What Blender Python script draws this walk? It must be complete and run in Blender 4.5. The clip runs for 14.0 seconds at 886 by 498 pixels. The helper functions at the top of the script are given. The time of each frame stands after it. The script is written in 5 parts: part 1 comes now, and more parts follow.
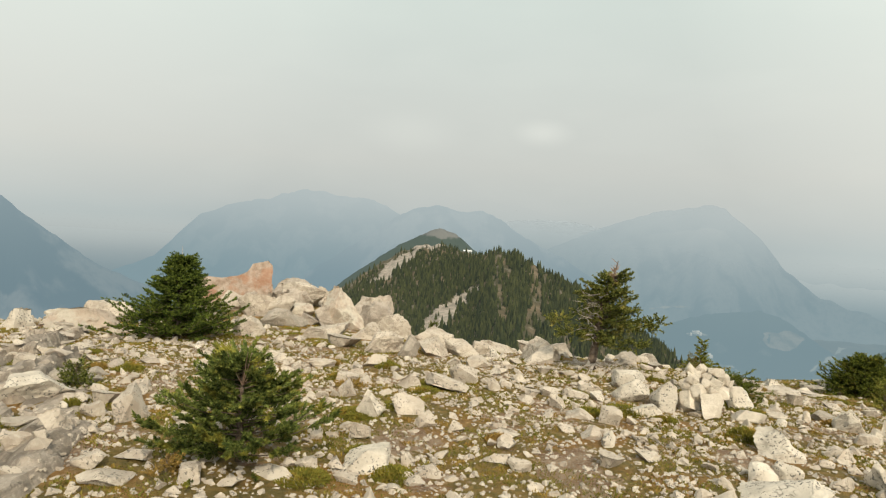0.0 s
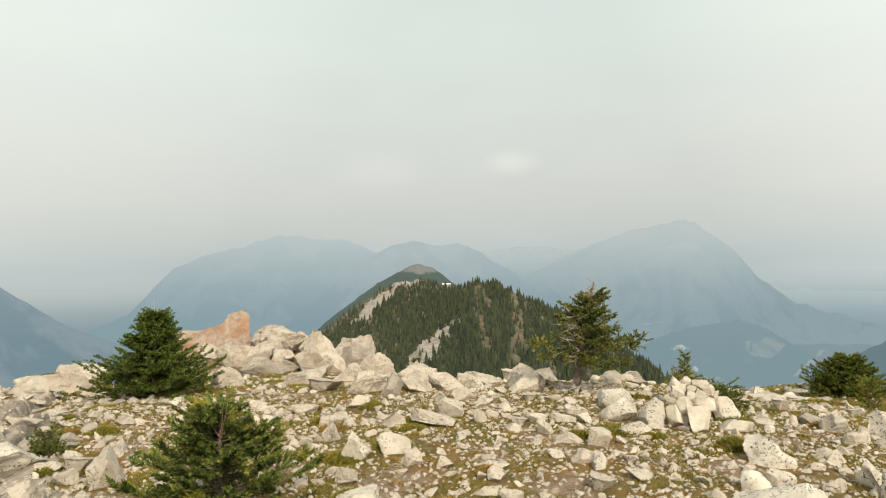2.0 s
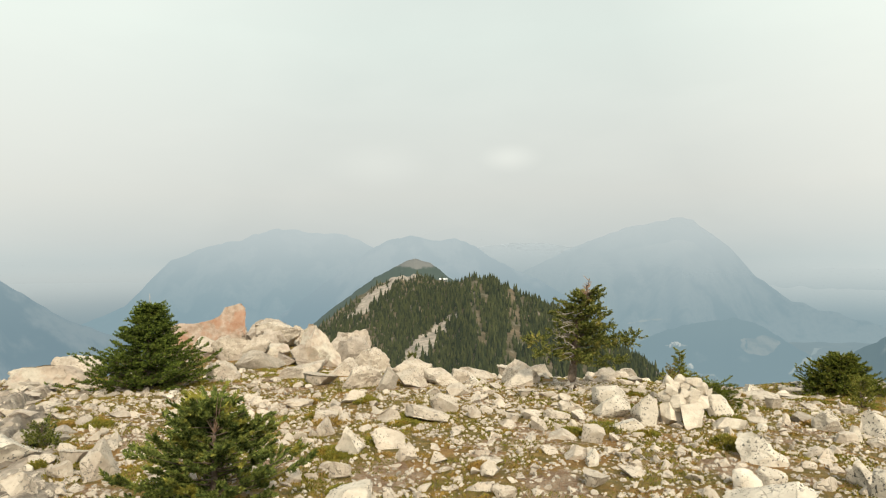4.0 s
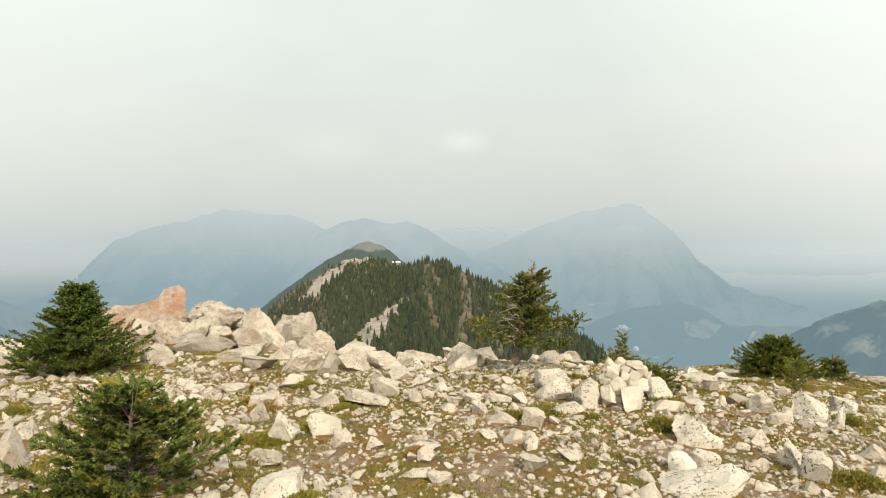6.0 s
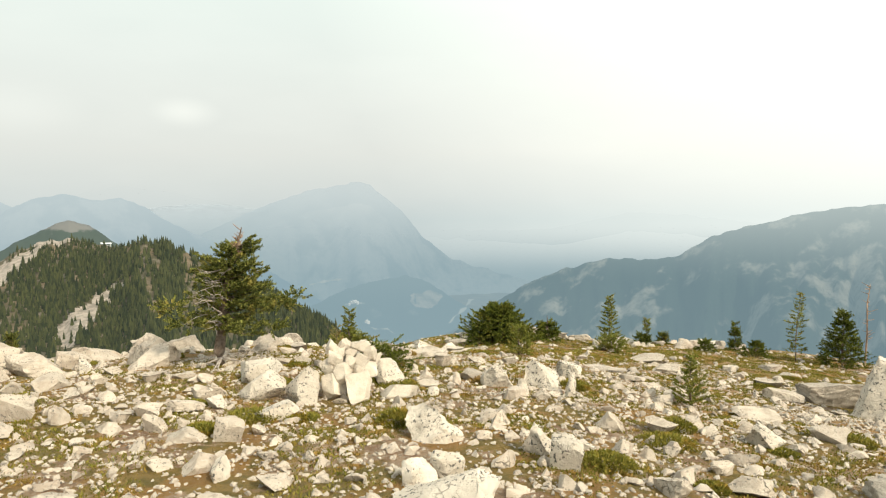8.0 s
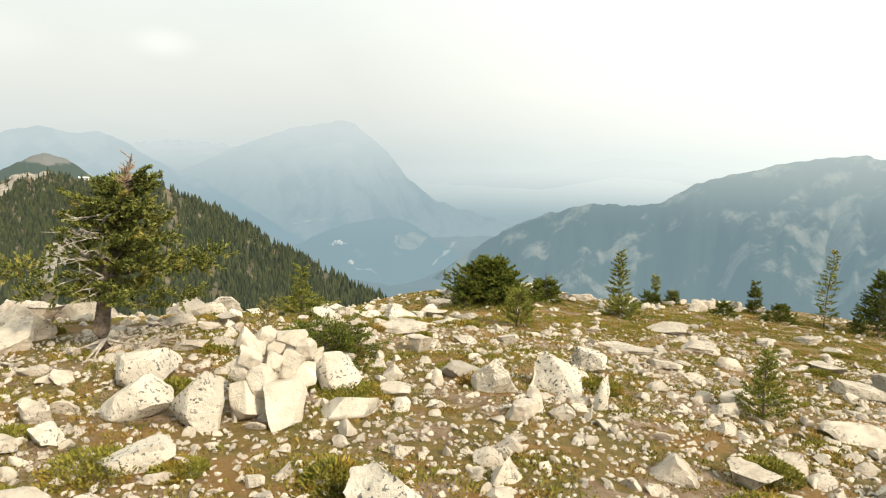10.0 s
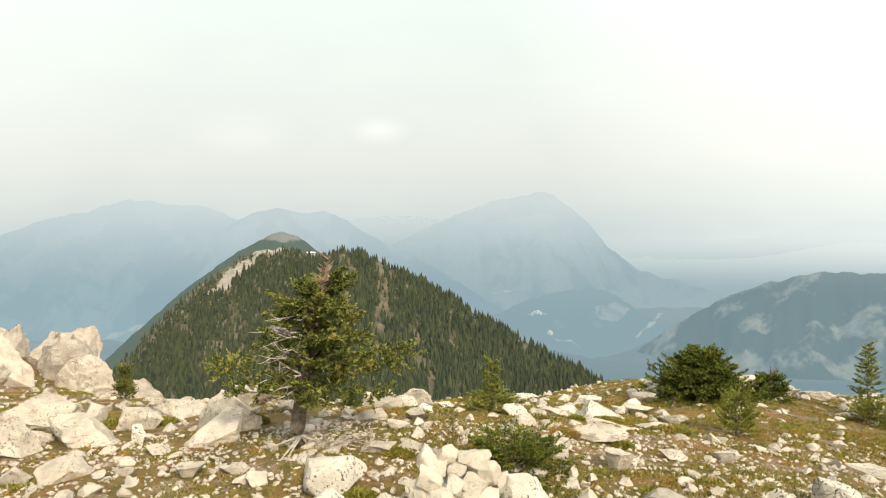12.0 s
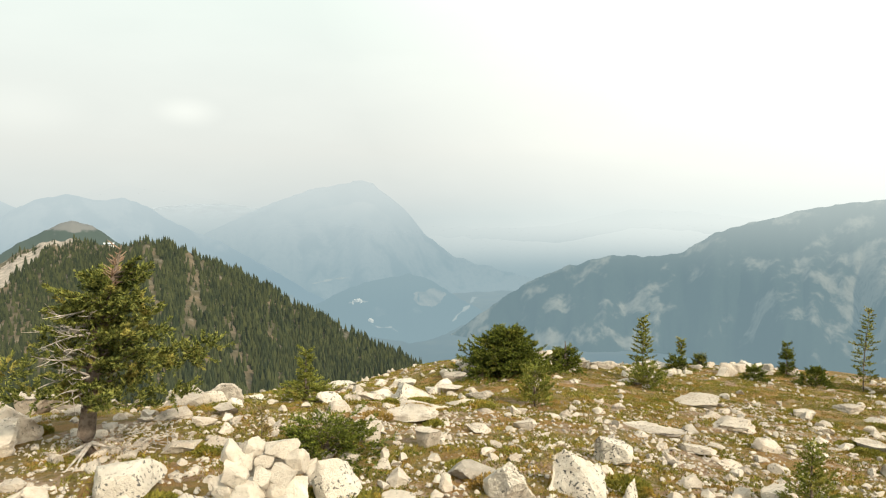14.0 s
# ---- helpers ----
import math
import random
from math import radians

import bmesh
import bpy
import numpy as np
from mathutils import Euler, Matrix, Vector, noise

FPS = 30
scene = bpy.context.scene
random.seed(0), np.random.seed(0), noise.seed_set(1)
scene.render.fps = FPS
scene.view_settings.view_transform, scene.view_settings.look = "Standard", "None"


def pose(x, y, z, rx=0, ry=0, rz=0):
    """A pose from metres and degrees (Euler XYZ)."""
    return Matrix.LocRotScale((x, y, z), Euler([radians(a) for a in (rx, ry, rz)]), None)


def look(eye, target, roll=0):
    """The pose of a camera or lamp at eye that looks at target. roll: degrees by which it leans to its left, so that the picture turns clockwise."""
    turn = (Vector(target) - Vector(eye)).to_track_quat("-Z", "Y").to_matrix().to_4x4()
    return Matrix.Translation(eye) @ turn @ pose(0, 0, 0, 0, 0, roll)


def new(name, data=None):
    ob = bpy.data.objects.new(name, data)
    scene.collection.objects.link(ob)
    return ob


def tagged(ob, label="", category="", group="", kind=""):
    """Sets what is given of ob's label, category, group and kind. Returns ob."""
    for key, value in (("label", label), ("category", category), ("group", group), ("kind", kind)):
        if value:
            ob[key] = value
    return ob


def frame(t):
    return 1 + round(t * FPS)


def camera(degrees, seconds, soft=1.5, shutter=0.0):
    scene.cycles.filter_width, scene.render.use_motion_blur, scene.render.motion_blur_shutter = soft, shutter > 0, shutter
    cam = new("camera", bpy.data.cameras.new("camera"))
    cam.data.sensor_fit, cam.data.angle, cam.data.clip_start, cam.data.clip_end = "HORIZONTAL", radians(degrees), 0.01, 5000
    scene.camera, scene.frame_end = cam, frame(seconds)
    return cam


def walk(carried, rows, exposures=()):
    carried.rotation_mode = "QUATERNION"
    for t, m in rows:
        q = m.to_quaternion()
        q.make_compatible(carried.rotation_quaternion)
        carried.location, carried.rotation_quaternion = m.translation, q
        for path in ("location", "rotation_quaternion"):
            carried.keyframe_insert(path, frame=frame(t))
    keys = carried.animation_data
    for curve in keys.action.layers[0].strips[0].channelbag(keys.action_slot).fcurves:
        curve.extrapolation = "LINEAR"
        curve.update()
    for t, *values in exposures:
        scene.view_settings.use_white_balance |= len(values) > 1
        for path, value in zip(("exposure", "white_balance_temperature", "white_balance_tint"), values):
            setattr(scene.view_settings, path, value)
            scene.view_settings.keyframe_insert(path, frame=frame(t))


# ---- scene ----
cam = camera(67.9, 14.0, 1.2)
EYE = 1.55  # the first eye's height over the summit ground
# seconds, x, y, z from the first eye, yaw, pitch, roll
ROWS = [
    (0.0, 0.001, 0.008, -0.008, 0.15, -1.55, -3.23),
    (0.5, 0.000, 0.000, 0.000, 0.00, -1.20, -2.80),
    (1.0, 0.027, 0.039, -0.014, -0.19, 0.11, -0.64),
    (1.5, 0.045, 0.038, -0.026, -0.66, 0.86, 1.05),
    (2.0, 0.035, 0.033, -0.024, -1.82, 1.47, 1.32),
    (2.5, 0.019, 0.021, -0.021, -2.46, 1.85, 1.39),
    (3.0, 0.029, 0.022, -0.015, -2.28, 1.92, 1.02),
    (5.5, 0.100, 0.080, -0.019, -2.02, -0.61, 0.69),
    (6.0, 0.150, 0.165, -0.036, -6.16, -0.46, 0.20),
    (6.5, 0.231, 0.272, -0.046, -11.91, -0.57, 0.17),
    (7.0, 0.320, 0.530, -0.075, -20.10, -0.86, 0.75),
    (7.5, 0.458, 0.861, -0.133, -27.88, -1.21, 0.79),
    (10.0, 1.535, 2.782, -0.256, -30.46, -7.61, -0.68),
    (10.5, 1.695, 2.935, -0.141, -28.60, -6.54, -2.57),
    (11.0, 1.755, 3.086, -0.128, -23.59, -4.11, -1.21),
    (11.5, 1.761, 3.116, -0.134, -18.74, -2.72, 0.44),
    (12.0, 1.700, 3.025, -0.092, -13.34, -1.48, 0.86),
    (12.5, 1.690, 3.016, -0.085, -12.59, -0.89, 0.36),
    (13.0, 1.706, 3.039, -0.090, -16.57, -0.44, -2.74),
    (13.5, 1.719, 3.100, -0.131, -20.27, -0.88, -2.84),
    (14.0, 1.750, 2.984, -0.102, -28.94, -2.74, 0.97),
]
EXPOSURES = [(0.0, -0.14), (1.5, -0.06), (3.0, 0.0), (6.0, 0.12), (7.5, 0.20), (10.0, 0.34), (14.0, 0.30)]
walk(cam, [(t, pose(x, y, EYE + z, 90 + pitch, roll, yaw)) for t, x, y, z, yaw, pitch, roll in ROWS], EXPOSURES)


# ---- sky, smoke haze and sun ----
SUN_AZ, SUN_EL = 168.0, 38.0  # degrees clockwise from ahead, and above the horizon


def sun_way():
    a, e = radians(SUN_AZ), radians(SUN_EL)
    return Vector((math.sin(a) * math.cos(e), math.cos(a) * math.cos(e), math.sin(e)))


def build_world():
    world = bpy.data.worlds.new("hazy_sky")
    scene.world = world
    world.use_nodes = True
    nt = world.node_tree
    nt.nodes.clear()
    n = nt.nodes.new
    out = n("ShaderNodeOutputWorld")
    sky = n("ShaderNodeTexSky")
    sky.sky_type = "NISHITA"
    sky.sun_disc = False
    sky.sun_elevation, sky.sun_rotation = radians(SUN_EL), radians(SUN_AZ)
    sky.air_density, sky.dust_density, sky.ozone_density = 1.0, 6.0, 1.0
    clear = n("ShaderNodeBackground")
    clear.inputs["Strength"].default_value = 0.012
    nt.links.new(sky.outputs[0], clear.inputs["Color"])
    # wildfire smoke: pale veil, pinkish at the horizon, greenish white above, whiter towards the sun
    co = n("ShaderNodeTexCoord")
    sep = n("ShaderNodeSeparateXYZ")
    nt.links.new(co.outputs["Generated"], sep.inputs[0])
    ramp = n("ShaderNodeValToRGB")
    nt.links.new(sep.outputs["Z"], ramp.inputs[0])
    el = ramp.color_ramp.elements
    el[0].position, el[0].color = 0.0, (0.49, 0.555, 0.55, 1)
    el[1].position, el[1].color = 1.0, (0.72, 0.78, 0.74, 1)
    for p, c in ((0.035, (0.555, 0.595, 0.575, 1)), (0.10, (0.635, 0.65, 0.605, 1)), (0.18, (0.67, 0.695, 0.64, 1)), (0.32, (0.70, 0.765, 0.70, 1))):
        e = el.new(p)
        e.color = c
    dot = n("ShaderNodeVectorMath")
    dot.operation = "DOT_PRODUCT"
    nt.links.new(co.outputs["Generated"], dot.inputs[0])
    a = radians(98)
    dot.inputs[1].default_value = (math.sin(a) * 0.9, math.cos(a) * 0.9, 0.43)
    glow = n("ShaderNodeMapRange")
    glow.inputs["From Min"].default_value, glow.inputs["From Max"].default_value = 0.28, 1.0
    glow.inputs["To Min"].default_value, glow.inputs["To Max"].default_value = 0.0, 0.40
    nt.links.new(dot.outputs["Value"], glow.inputs["Value"])
    # a second, weaker brightening high in the west
    dot2 = n("ShaderNodeVectorMath")
    dot2.operation = "DOT_PRODUCT"
    nt.links.new(co.outputs["Generated"], dot2.inputs[0])
    a2 = radians(-52)
    dot2.inputs[1].default_value = (math.sin(a2) * 0.83, math.cos(a2) * 0.83, 0.56)
    glow2 = n("ShaderNodeMapRange")
    glow2.inputs["From Min"].default_value, glow2.inputs["From Max"].default_value = 0.70, 1.0
    glow2.inputs["To Min"].default_value, glow2.inputs["To Max"].default_value = 0.0, 0.16
    nt.links.new(dot2.outputs["Value"], glow2.inputs["Value"])
    # thin cloud streaks low in the sky
    stretch = n("ShaderNodeMapping")
    stretch.inputs["Scale"].default_value = (3.2, 3.2, 9.0)
    nt.links.new(co.outputs["Generated"], stretch.inputs[0])
    wisps = n("ShaderNodeTexNoise")
    wisps.inputs["Scale"].default_value, wisps.inputs["Detail"].default_value = 1.6, 5.0
    nt.links.new(stretch.outputs[0], wisps.inputs["Vector"])
    thin = n("ShaderNodeMapRange")
    thin.inputs["From Min"].default_value, thin.inputs["From Max"].default_value = 0.45, 0.75
    thin.inputs["To Max"].default_value = 0.022
    nt.links.new(wisps.outputs["Fac"], thin.inputs["Value"])
    prev = None
    # one small lit puff and a fainter neighbour
    for az, up, size, power in ((7.9, 8.8, 0.033, 0.095), (-3.5, 8.3, 0.055, 0.045)):
        aa, ee = radians(az), radians(up)
        diff = n("ShaderNodeVectorMath")
        diff.operation = "SUBTRACT"
        nt.links.new(co.outputs["Generated"], diff.inputs[0])
        diff.inputs[1].default_value = (math.sin(aa) * math.cos(ee), math.cos(aa) * math.cos(ee), math.sin(ee))
        flat = n("ShaderNodeVectorMath")
        flat.operation = "MULTIPLY"
        nt.links.new(diff.outputs[0], flat.inputs[0])
        flat.inputs[1].default_value = (1, 1, 2.2)
        dist = n("ShaderNodeVectorMath")
        dist.operation = "LENGTH"
        nt.links.new(flat.outputs[0], dist.inputs[0])
        ragged = n("ShaderNodeMath")
        ragged.operation = "MULTIPLY_ADD"
        nt.links.new(wisps.outputs["Fac"], ragged.inputs[0])
        ragged.inputs[1].default_value = size * 1.2
        nt.links.new(dist.outputs["Value"], ragged.inputs[2])
        puff = n("ShaderNodeMapRange")
        puff.interpolation_type = "SMOOTHSTEP"
        puff.inputs["From Min"].default_value, puff.inputs["From Max"].default_value = size * 0.55, size * 2.3
        puff.inputs["To Min"].default_value, puff.inputs["To Max"].default_value = power, 0.0
        nt.links.new(ragged.outputs[0], puff.inputs["Value"])
        add = n("ShaderNodeMath")
        nt.links.new(puff.outputs[0], add.inputs[0])
        nt.links.new((prev or thin).outputs[0], add.inputs[1])
        prev = add
    sides = n("ShaderNodeMath")
    nt.links.new(glow.outputs[0], sides.inputs[0])
    nt.links.new(glow2.outputs[0], sides.inputs[1])
    total = n("ShaderNodeMath")
    nt.links.new(sides.outputs[0], total.inputs[0])
    nt.links.new(prev.outputs[0], total.inputs[1])
    tint = n("ShaderNodeVectorMath")
    tint.operation = "SCALE"
    tint.inputs[0].default_value = (1.0, 0.955, 0.82)
    nt.links.new(total.outputs[0], tint.inputs["Scale"])
    mixed = n("ShaderNodeVectorMath")
    nt.links.new(ramp.outputs[0], mixed.inputs[0])
    nt.links.new(tint.outputs[0], mixed.inputs[1])
    veil = n("ShaderNodeBackground")
    veil.inputs["Strength"].default_value = 1.0
    nt.links.new(mixed.outputs[0], veil.inputs["Color"])
    both = n("ShaderNodeAddShader")
    nt.links.new(clear.outputs[0], both.inputs[0])
    nt.links.new(veil.outputs[0], both.inputs[1])
    nt.links.new(both.outputs[0], out.inputs["Surface"])


build_world()
lamp = bpy.data.lights.new("sun", "SUN")
lamp.energy, lamp.angle, lamp.color = 4.0, radians(7), (1.0, 0.885, 0.70)
new("sun", lamp).matrix_world = look(sun_way() * 50, (0, 0, 0))


# ---- materials ----
class Mat:
    """A small node builder round one Principled material."""

    def __init__(self, name, rough=0.9):
        self.m = bpy.data.materials.new(name)
        self.m.use_nodes = True
        self.nt = self.m.node_tree
        self.bsdf = self.nt.nodes["Principled BSDF"]
        self.bsdf.inputs["Roughness"].default_value = rough
        self.bsdf.inputs["Specular IOR Level"].default_value = 0.25
        self.co = self.n("ShaderNodeTexCoord")
        self.geo = self.n("ShaderNodeNewGeometry")

    def n(self, kind):
        return self.nt.nodes.new(kind)

    def link(self, a, b):
        self.nt.links.new(a, b)

    def noise(self, scale, detail=4.0, where=None, rough=0.55):
        t = self.n("ShaderNodeTexNoise")
        t.inputs["Scale"].default_value, t.inputs["Detail"].default_value, t.inputs["Roughness"].default_value = scale, detail, rough
        self.link(where or self.geo.outputs["Position"], t.inputs["Vector"])
        return t.outputs["Fac"]

    def step(self, value, lo, hi, a=0.0, b=1.0):
        r = self.n("ShaderNodeMapRange")
        r.interpolation_type = "SMOOTHSTEP"
        for k, v in (("From Min", lo), ("From Max", hi), ("To Min", a), ("To Max", b)):
            r.inputs[k].default_value = v
        self.link(value, r.inputs["Value"])
        return r.outputs[0]

    def mix(self, fac, a, b):
        x = self.n("ShaderNodeMix")
        x.data_type = "RGBA"
        for sock, v in ((x.inputs[0], fac), (x.inputs[6], a), (x.inputs[7], b)):
            if isinstance(v, (int, float)):
                sock.default_value = v
            elif isinstance(v, tuple):
                sock.default_value = (*v, 1)
            else:
                self.link(v, sock)
        return x.outputs[2]

    def math(self, op, a, b=0.0):
        x = self.n("ShaderNodeMath")
        x.operation = op
        for sock, v in ((x.inputs[0], a), (x.inputs[1], b)):
            if isinstance(v, (int, float)):
                sock.default_value = v
            else:
                self.link(v, sock)
        return x.outputs[0]

    def bump(self, height, strength=0.5, distance=0.01):
        b = self.n("ShaderNodeBump")
        b.inputs["Strength"].default_value, b.inputs["Distance"].default_value = strength, distance
        self.link(height, b.inputs["Height"])
        self.link(b.outputs[0], self.bsdf.inputs["Normal"])

    def colour(self, c):
        self.link(c, self.bsdf.inputs["Base Color"])
        return self.m

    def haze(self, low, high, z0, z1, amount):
        """Paints the air light of a smoky distance into a far backdrop as emission: bluish low down, paler high up."""
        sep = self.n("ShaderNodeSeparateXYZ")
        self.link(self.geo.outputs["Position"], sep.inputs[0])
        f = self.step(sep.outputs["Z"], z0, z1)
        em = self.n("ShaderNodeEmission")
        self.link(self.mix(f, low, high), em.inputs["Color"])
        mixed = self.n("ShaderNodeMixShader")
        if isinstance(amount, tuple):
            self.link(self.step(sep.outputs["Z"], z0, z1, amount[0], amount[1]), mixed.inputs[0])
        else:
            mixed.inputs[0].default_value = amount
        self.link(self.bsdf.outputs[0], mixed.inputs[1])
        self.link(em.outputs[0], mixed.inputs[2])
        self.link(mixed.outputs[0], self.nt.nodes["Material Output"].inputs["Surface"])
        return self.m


def limestone(name, light, dark, lichen=0.5, rust=0.0, grain=0.0):
    k = Mat(name, 0.92)
    obj = k.co.outputs["Object"]
    rnd = k.n("ShaderNodeObjectInfo").outputs["Random"]
    isl = k.geo.outputs["Random Per Island"]
    vary = k.math("FRACT", k.math("ADD", rnd, isl))
    c = k.mix(vary, light, tuple(0.80 * v for v in light))
    c = k.mix(k.step(k.noise(9, 6), 0.40, 0.72), c, dark)
    c = k.mix(k.step(k.noise(2.3, 4), 0.50, 0.75, 0, 0.55), c, tuple(0.72 * v for v in dark))
    c = k.mix(k.step(k.noise(38, 5), 0.50, 0.78, 0, 0.45), c, (0.62, 0.56, 0.47))
    if grain:
        # thin beds that show as dark and light streaks along the strike
        beds = k.n("ShaderNodeMapping")
        beds.inputs["Rotation"].default_value = (0, radians(18), radians(12))
        beds.inputs["Scale"].default_value = (17, 1.7, 9)
        k.link(k.geo.outputs["Position"], beds.inputs[0])
        streak = k.noise(1.0, 6, beds.outputs[0], 0.65)
        c = k.mix(k.step(streak, 0.44, 0.62, 0, grain), c, tuple(0.50 * v for v in dark))
        c = k.mix(k.step(k.noise(1.1, 5), 0.52, 0.64, 0, 0.6 * grain), c, (0.24, 0.18, 0.12))
    if rust:
        c = k.mix(k.step(k.noise(2.1, 6, rough=0.7), 0.44, 0.56, 0, rust), c, (0.38, 0.185, 0.105))
        c = k.mix(k.step(k.noise(14, 5), 0.52, 0.68, 0, rust * 0.5), c, (0.46, 0.31, 0.22))
    spots = k.math("MULTIPLY", k.step(k.noise(52, 3, rough=0.6), 0.60 - 0.025 * lichen, 0.64 - 0.03 * lichen),
                   k.step(k.noise(5.0, 3), 0.40, 0.54))
    c = k.mix(k.math("MULTIPLY", spots, lichen), c, (0.11, 0.105, 0.095))
    crack = k.n("ShaderNodeTexVoronoi")
    crack.feature = "DISTANCE_TO_EDGE"
    crack.inputs["Scale"].default_value = 3.6
    warp = k.n("ShaderNodeVectorMath")
    warp.operation = "ADD"
    k.link(k.geo.outputs["Position"], warp.inputs[0])
    drift = k.n("ShaderNodeTexNoise")
    drift.inputs["Scale"].default_value = 6.0
    k.link(k.geo.outputs["Position"], drift.inputs["Vector"])
    k.link(drift.outputs["Color"], warp.inputs[1])
    k.link(warp.outputs[0], crack.inputs["Vector"])
    seam = k.math("MULTIPLY", k.step(crack.outputs["Distance"], 0.0, 0.035, 1.0, 0.0), k.step(k.noise(3.1, 3), 0.54, 0.66))
    c = k.mix(k.math("MULTIPLY", seam, 0.5), c, (0.10, 0.085, 0.065))
    h = k.math("SUBTRACT", k.math("MULTIPLY", k.noise(22, 8, rough=0.65), 1.0), k.math("ADD", k.math("MULTIPLY", k.noise(120, 4), -0.25), k.math("MULTIPLY", seam, 0.5)))
    k.bump(h, 0.75, 0.026)
    return k.colour(c)


STONE = limestone("white_limestone", (0.585, 0.51, 0.415), (0.375, 0.315, 0.25), 0.7)
LICHEN_STONE = limestone("lichen_limestone", (0.71, 0.64, 0.535), (0.49, 0.435, 0.355), 1.0)
CAIRN_STONE = limestone("clean_limestone", (0.74, 0.665, 0.55), (0.50, 0.43, 0.345), 0.25)
OUTCROP = limestone("bedrock_limestone", (0.47, 0.405, 0.335), (0.30, 0.255, 0.205), 0.3)
BEDROCK = limestone("streaked_bedrock", (0.41, 0.352, 0.288), (0.275, 0.23, 0.183), 0.3, 0.0, 0.75)
GREY_STONE = limestone("grey_limestone", (0.42, 0.37, 0.305), (0.275, 0.24, 0.195), 0.4)
RUST_STONE = limestone("iron_stained_limestone", (0.50, 0.405, 0.33), (0.32, 0.235, 0.175), 0.25, 0.66)
TIP_STONE = limestone("partly_stained_limestone", (0.58, 0.525, 0.43), (0.40, 0.35, 0.29), 0.2, 0.22)


def needles(name, deep, fresh, tired):
    k = Mat(name, 0.75)
    k.bsdf.inputs["Specular IOR Level"].default_value = 0.12
    isl = k.geo.outputs["Random Per Island"]
    c = k.mix(k.step(isl, 0.1, 0.95), deep, fresh)
    c = k.mix(k.step(k.noise(6.0, 3), 0.52, 0.70, 0, 0.75), c, tired)
    k.bsdf.inputs["Subsurface Weight"].default_value = 0.0
    return k.colour(c)


FIR = needles("fir_needles", (0.034, 0.047, 0.009), (0.158, 0.180, 0.026), (0.20, 0.19, 0.032))
SPRUCE = needles("weathered_spruce_needles", (0.032, 0.045, 0.012), (0.195, 0.208, 0.046), (0.33, 0.27, 0.062))
BUSH = needles("dwarf_spruce_needles", (0.050, 0.072, 0.018), (0.175, 0.205, 0.048), (0.33, 0.29, 0.05))
FIR_TREE = needles("dark_fir_needles", (0.028, 0.046, 0.010), (0.140, 0.180, 0.030), (0.15, 0.18, 0.034))
TREE = needles("spruce_needles", (0.046, 0.062, 0.015), (0.225, 0.230, 0.055), (0.36, 0.29, 0.07))
YOUNG = needles("young_spruce_needles", (0.100, 0.115, 0.022), (0.235, 0.240, 0.046), (0.31, 0.25, 0.06))
RED_TWIG = needles("dying_needles", (0.15, 0.10, 0.04), (0.25, 0.18, 0.07), (0.16, 0.16, 0.05))
MAT_PLANT = needles("mat_plants", (0.120, 0.122, 0.020), (0.230, 0.195, 0.034), (0.35, 0.21, 0.04))
OCHRE_PLANT = needles("ochre_mat_plants", (0.20, 0.135, 0.035), (0.34, 0.22, 0.06), (0.28, 0.16, 0.05))


def bark(name, a, b):
    k = Mat(name, 0.9)
    k.bump(k.noise(70, 6), 0.8, 0.006)
    return k.colour(k.mix(k.step(k.noise(28, 5), 0.35, 0.65), a, b))


BARK = bark("grey_brown_bark", (0.085, 0.058, 0.040), (0.19, 0.15, 0.115))
DEAD = bark("bleached_deadwood", (0.31, 0.265, 0.215), (0.47, 0.425, 0.37))
RED_DEAD = bark("reddish_deadwood", (0.27, 0.17, 0.11), (0.38, 0.27, 0.19))


